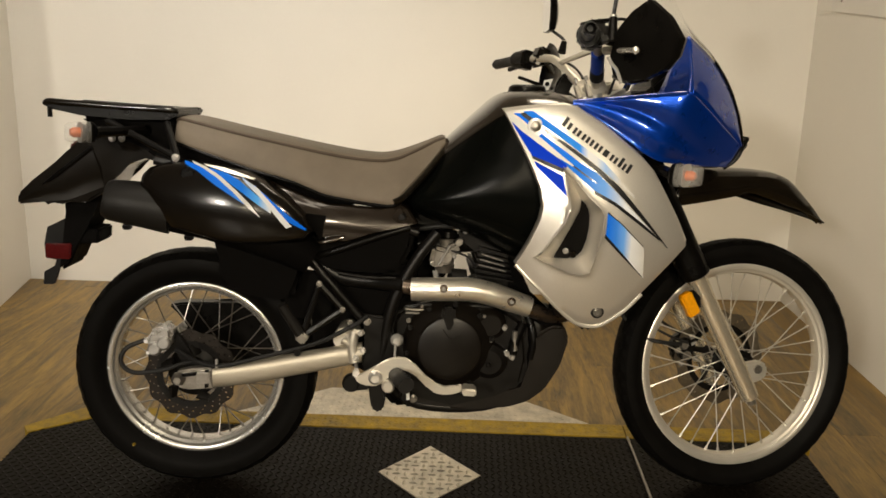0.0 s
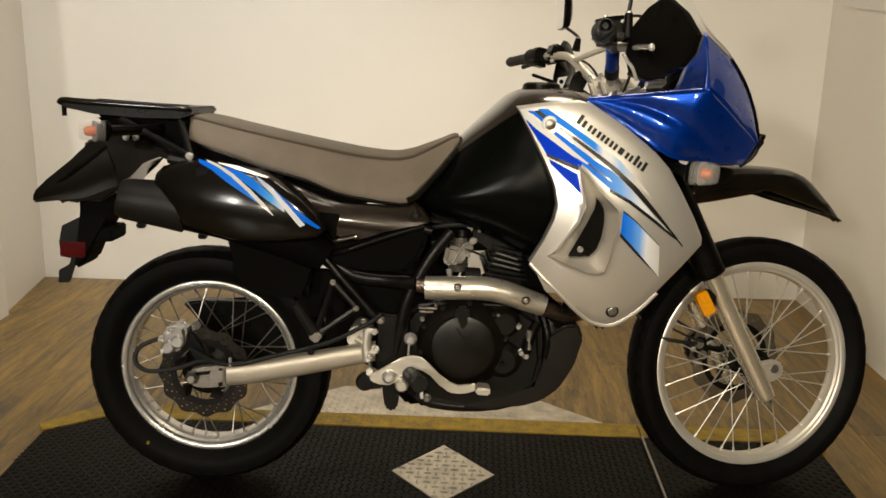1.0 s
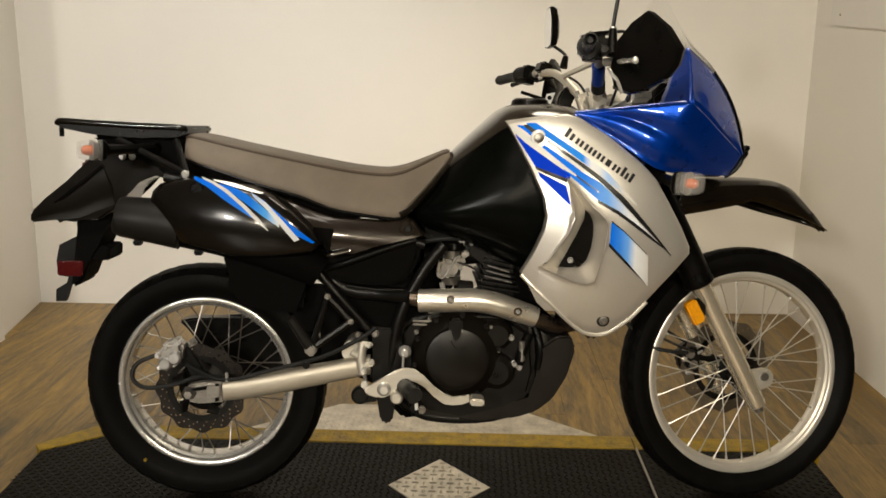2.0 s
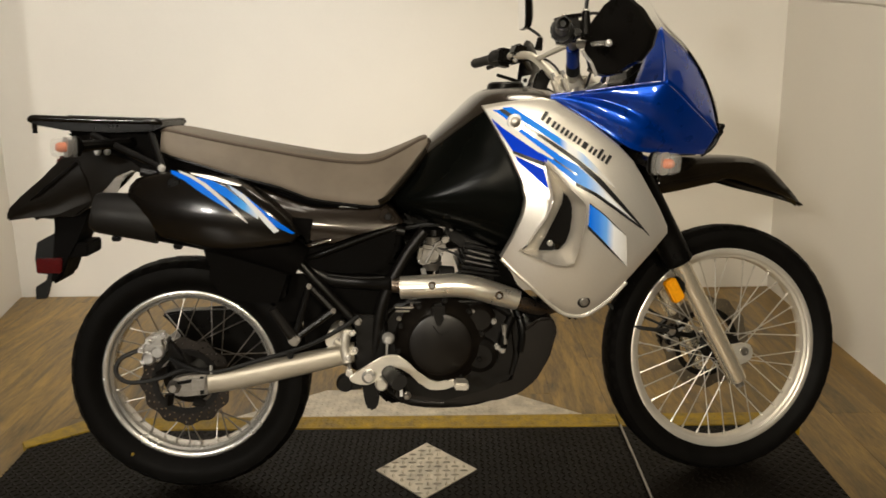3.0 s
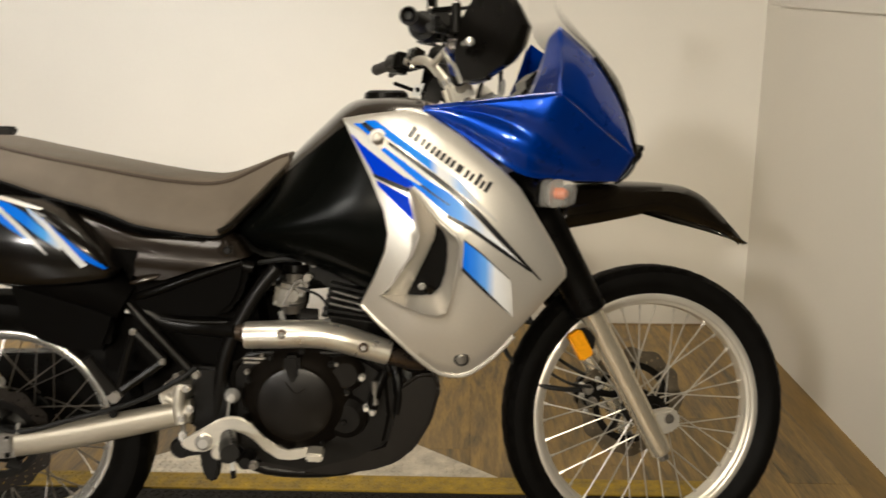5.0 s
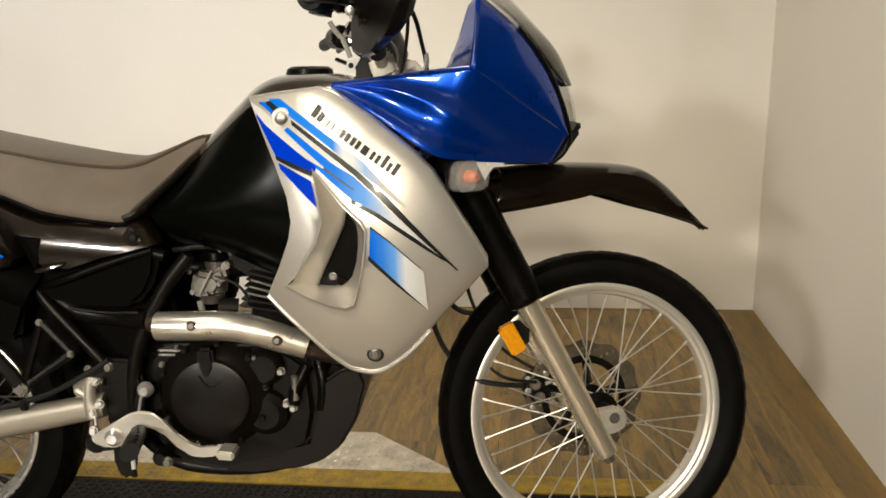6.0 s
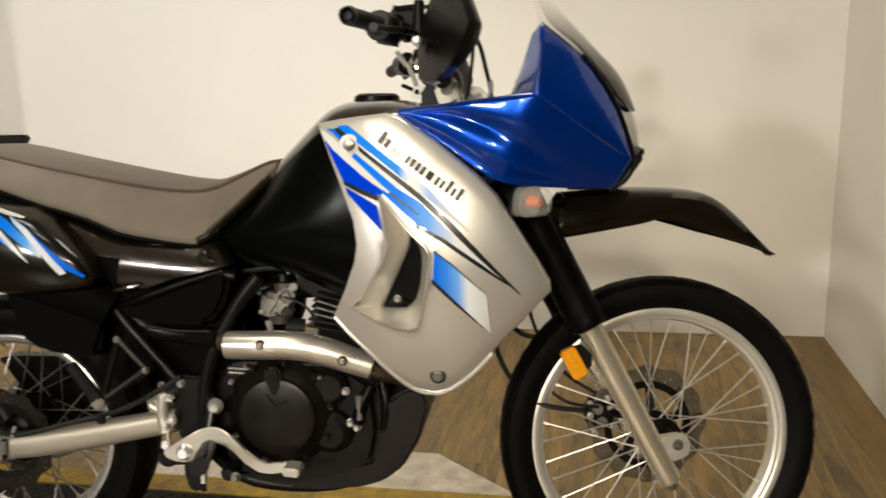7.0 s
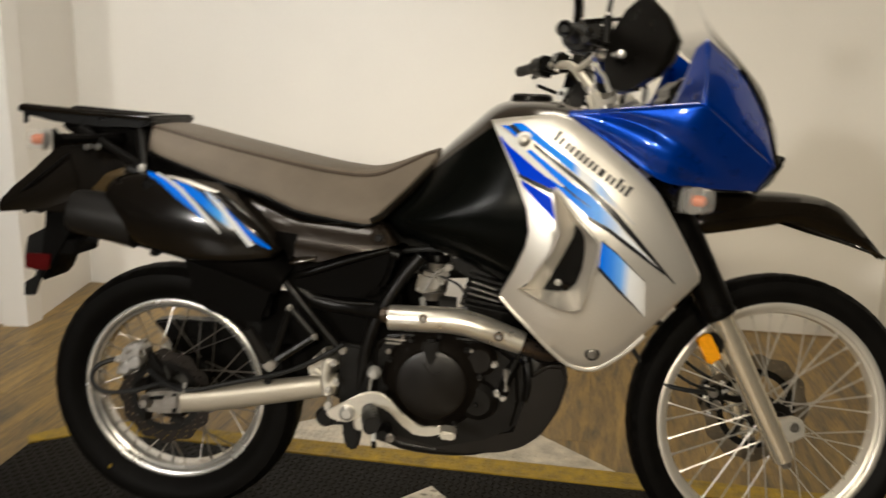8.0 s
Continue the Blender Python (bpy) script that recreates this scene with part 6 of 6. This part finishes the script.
part("skid_plate", prism(SKID, -0.13, 0.13, 0.014, 3), SKID_PLASTIC, bike, "black plastic skid plate under the engine")
part("radiator", prism([(0.958, 0.537), (0.991, 0.612), (1.097, 0.673), (1.111, 0.569), (1.013, 0.477)], -0.22, 0.20, 0.01), PLASTIC, bike, "black radiator behind the shrouds")

# rear brake pedal
PEDAL = [(0.459, 0.358), (0.478, 0.371), (0.505, 0.387), (0.537, 0.406), (0.56, 0.412), (0.582, 0.41), (0.605, 0.392), (0.629, 0.366), (0.654, 0.343), (0.676, 0.335), (0.699, 0.338), (0.718, 0.346), (0.72, 0.327), (0.699, 0.319), (0.678, 0.317), (0.654, 0.32), (0.63, 0.339), (0.608, 0.363), (0.59, 0.378), (0.571, 0.384), (0.553, 0.379), (0.538, 0.364), (0.527, 0.346), (0.506, 0.336), (0.485, 0.339), (0.465, 0.345)]
pedal = part("brake_pedal", prism(PEDAL, -0.219, -0.210, 0.003, 2), ALU, bike, "bare aluminium rear brake pedal")
part("pedal_pad", block((PEDAL[11][0] + 0.016, -0.235, PEDAL[11][1] - 0.009), (0.034, 0.046, 0.018), 0.004, (0, 4, 0)), ALU, pedal)
X, Z = (0.508, 0.361)
part("pedal_pivot", turned([(0, -0.014), (0.010, -0.014), (0.013, -0.010), (0.017, -0.006), (0.017, 0.012), (0, 0.012)], (X, -0.222, Z), 20), CHROME, pedal)
part("pedal_spring", tube([at((0.553, 0.404), -0.205), at((0.555, 0.435), -0.19)], 0.003, 8, 0), CHROME, pedal)
master = part("brake_master", tube([at((0.455, 0.468), -0.186), at((0.451, 0.442), -0.186), at((0.45, 0.422), -0.186), at((0.456, 0.39), -0.186)], 0.013, 14, 4, radii=[0.011, 0.0125, 0.0125, 0.015]), ALU, bike, "cast rear brake master cylinder")
part("mount_ear", block(at((0.464, 0.465), -0.190), (0.032, 0.014, 0.013), 0.004, (0, 8, 0)), ALU, master)
part("mount_ear", block(at((0.467, 0.414), -0.190), (0.030, 0.014, 0.013), 0.004, (0, -10, 0)), ALU, master)
part("hose_union", tube([at((0.426, 0.445), -0.188), at((0.447, 0.431), -0.188)], 0.008, 12, 0, radii=[0.009, 0.007]), ALU, master)
for px in ((0.47, 0.464), (0.476, 0.422), (0.459, 0.402)):
    part("master_bolt", bolt(at(px, -0.20), 0.006, 0.006), CHROME, master)
part("push_rod", tube([at((0.459, 0.39), -0.19), at((0.462, 0.362), -0.2)], 0.005, 8, 0), STEEL, master)
part("rod_fork", block(at((0.46, 0.365), -0.2), (0.016, 0.016, 0.022), 0.004), CHROME, master)
# footrest: it folds out towards the rider's boot, with a feeler bolt under its tip
peg = part("footrest", tube([(0.547, -0.185, 0.364), (0.558, -0.225, 0.37), (0.57, -0.280, 0.375), (0.584, -0.336, 0.379)], 0.02, 18, 3, radii=[0.016, 0.018, 0.0195, 0.0195], flat=0.85), GREY_PLASTIC, bike, "dark rubber footrest with a feeler bolt")
part("feeler_bolt", tube([(0.587, -0.328, 0.37), (0.588, -0.330, 0.345)], 0.0042, 10, 0), DECAL_WHITE, peg, "bright feeler bolt")
part("feeler_tip", tube([(0.588, -0.330, 0.345), (0.589, -0.330, 0.33)], 0.0052, 10, 0), FRAME, peg)
for k in range(5):
    part("peg_rib", tube([(0.564 + 0.007 * k, -0.232 - 0.021 * k, 0.387 + 0.0022 * k), (0.548 + 0.007 * k, -0.228 - 0.021 * k, 0.379 + 0.0022 * k)], 0.0035, 6, 0), GRIP, peg)
part("peg_mount", prism([(0.487, 0.345), (0.530, 0.345), (0.533, 0.300), (0.527, 0.268), (0.518, 0.261), (0.505, 0.262), (0.497, 0.272), (0.493, 0.300)], -0.195, -0.168, 0.006), FRAME, peg)
part("mount_boss", turned([(0, -0.010), (0.017, -0.010), (0.0225, -0.004), (0.0225, 0.012), (0, 0.012)], (0.446, -0.165, 0.327), 24), FRAME, peg)
part("mount_web", prism([(0.446, 0.345), (0.490, 0.340), (0.490, 0.312), (0.450, 0.308)], -0.172, -0.160, 0.003), FRAME, peg)
part("peg_nut", turned([(0, -0.012), (0.012, -0.012), (0.0155, -0.008), (0.0155, 0.03), (0, 0.03)], (0.539, -0.225, 0.341), 22), ALU, peg)
part("stand_bolt", bolt((0.6, -0.195, 0.298), 0.0085, 0.008), STEEL, peg)
part("stand_lug", turned([(0, -0.010), (0.012, -0.010), (0.016, -0.004), (0.016, 0.03), (0, 0.03)], (0.583, -0.185, 0.302), 18), FRAME, peg)
# chain on the far side
part("drive_chain", tube([(0.008, 0.086, 0.454), (0.297, 0.086, 0.456), (0.561, 0.086, 0.441), (0.58, 0.086, 0.401), (0.55, 0.086, 0.377), (0.296, 0.086, 0.28), (0.027, 0.086, 0.233)], 0.008, 6, 4), STEEL, bike, "drive chain")
part("shock_absorber", tube([(0.447, 0.0, 0.375), (0.409, 0, 0.533), (0.381, 0, 0.71)], 0.035, 14, 4), FRAME, bike)


# ---- floor planks ----
def plank_mesh(length, width):
    bm = block((0, 0, 0), (width - 0.0006, length - 0.0006, 0.012), 0)
    bmesh.ops.bevel(bm, geom=[e for e in bm.edges if all(v.co.z > 0 for v in e.verts)], offset=0.0006, segments=1, affect="EDGES")
    me = bpy.data.meshes.new("plank")
    bm.to_mesh(me)
    bm.free()
    me.materials.append(WOOD)
    return me


WIDE, LONG, BEGIN, END_Y = 0.178, 1.22, -3.6, 1.80
meshes = {}
rnd = random.Random(5)
x, column = -3.3, 0
while x < 2.17:
    y = BEGIN - (column * 0.437) % LONG
    while y < END_Y:
        lo, hi = max(y, BEGIN), min(y + LONG, END_Y)
        if x < -1.5:
            hi = min(hi, 1.10)
        if hi - lo > 0.03:
            size = round(hi - lo, 3)
            if size not in meshes:
                meshes[size] = plank_mesh(size, WIDE)
            plank = new("plank", meshes[size])
            plank.parent = floor
            plank.location = (x, (lo + hi) / 2, FLOOR - 0.006 + rnd.random() * 0.0004)
        y += LONG
    x += WIDE
    column += 1
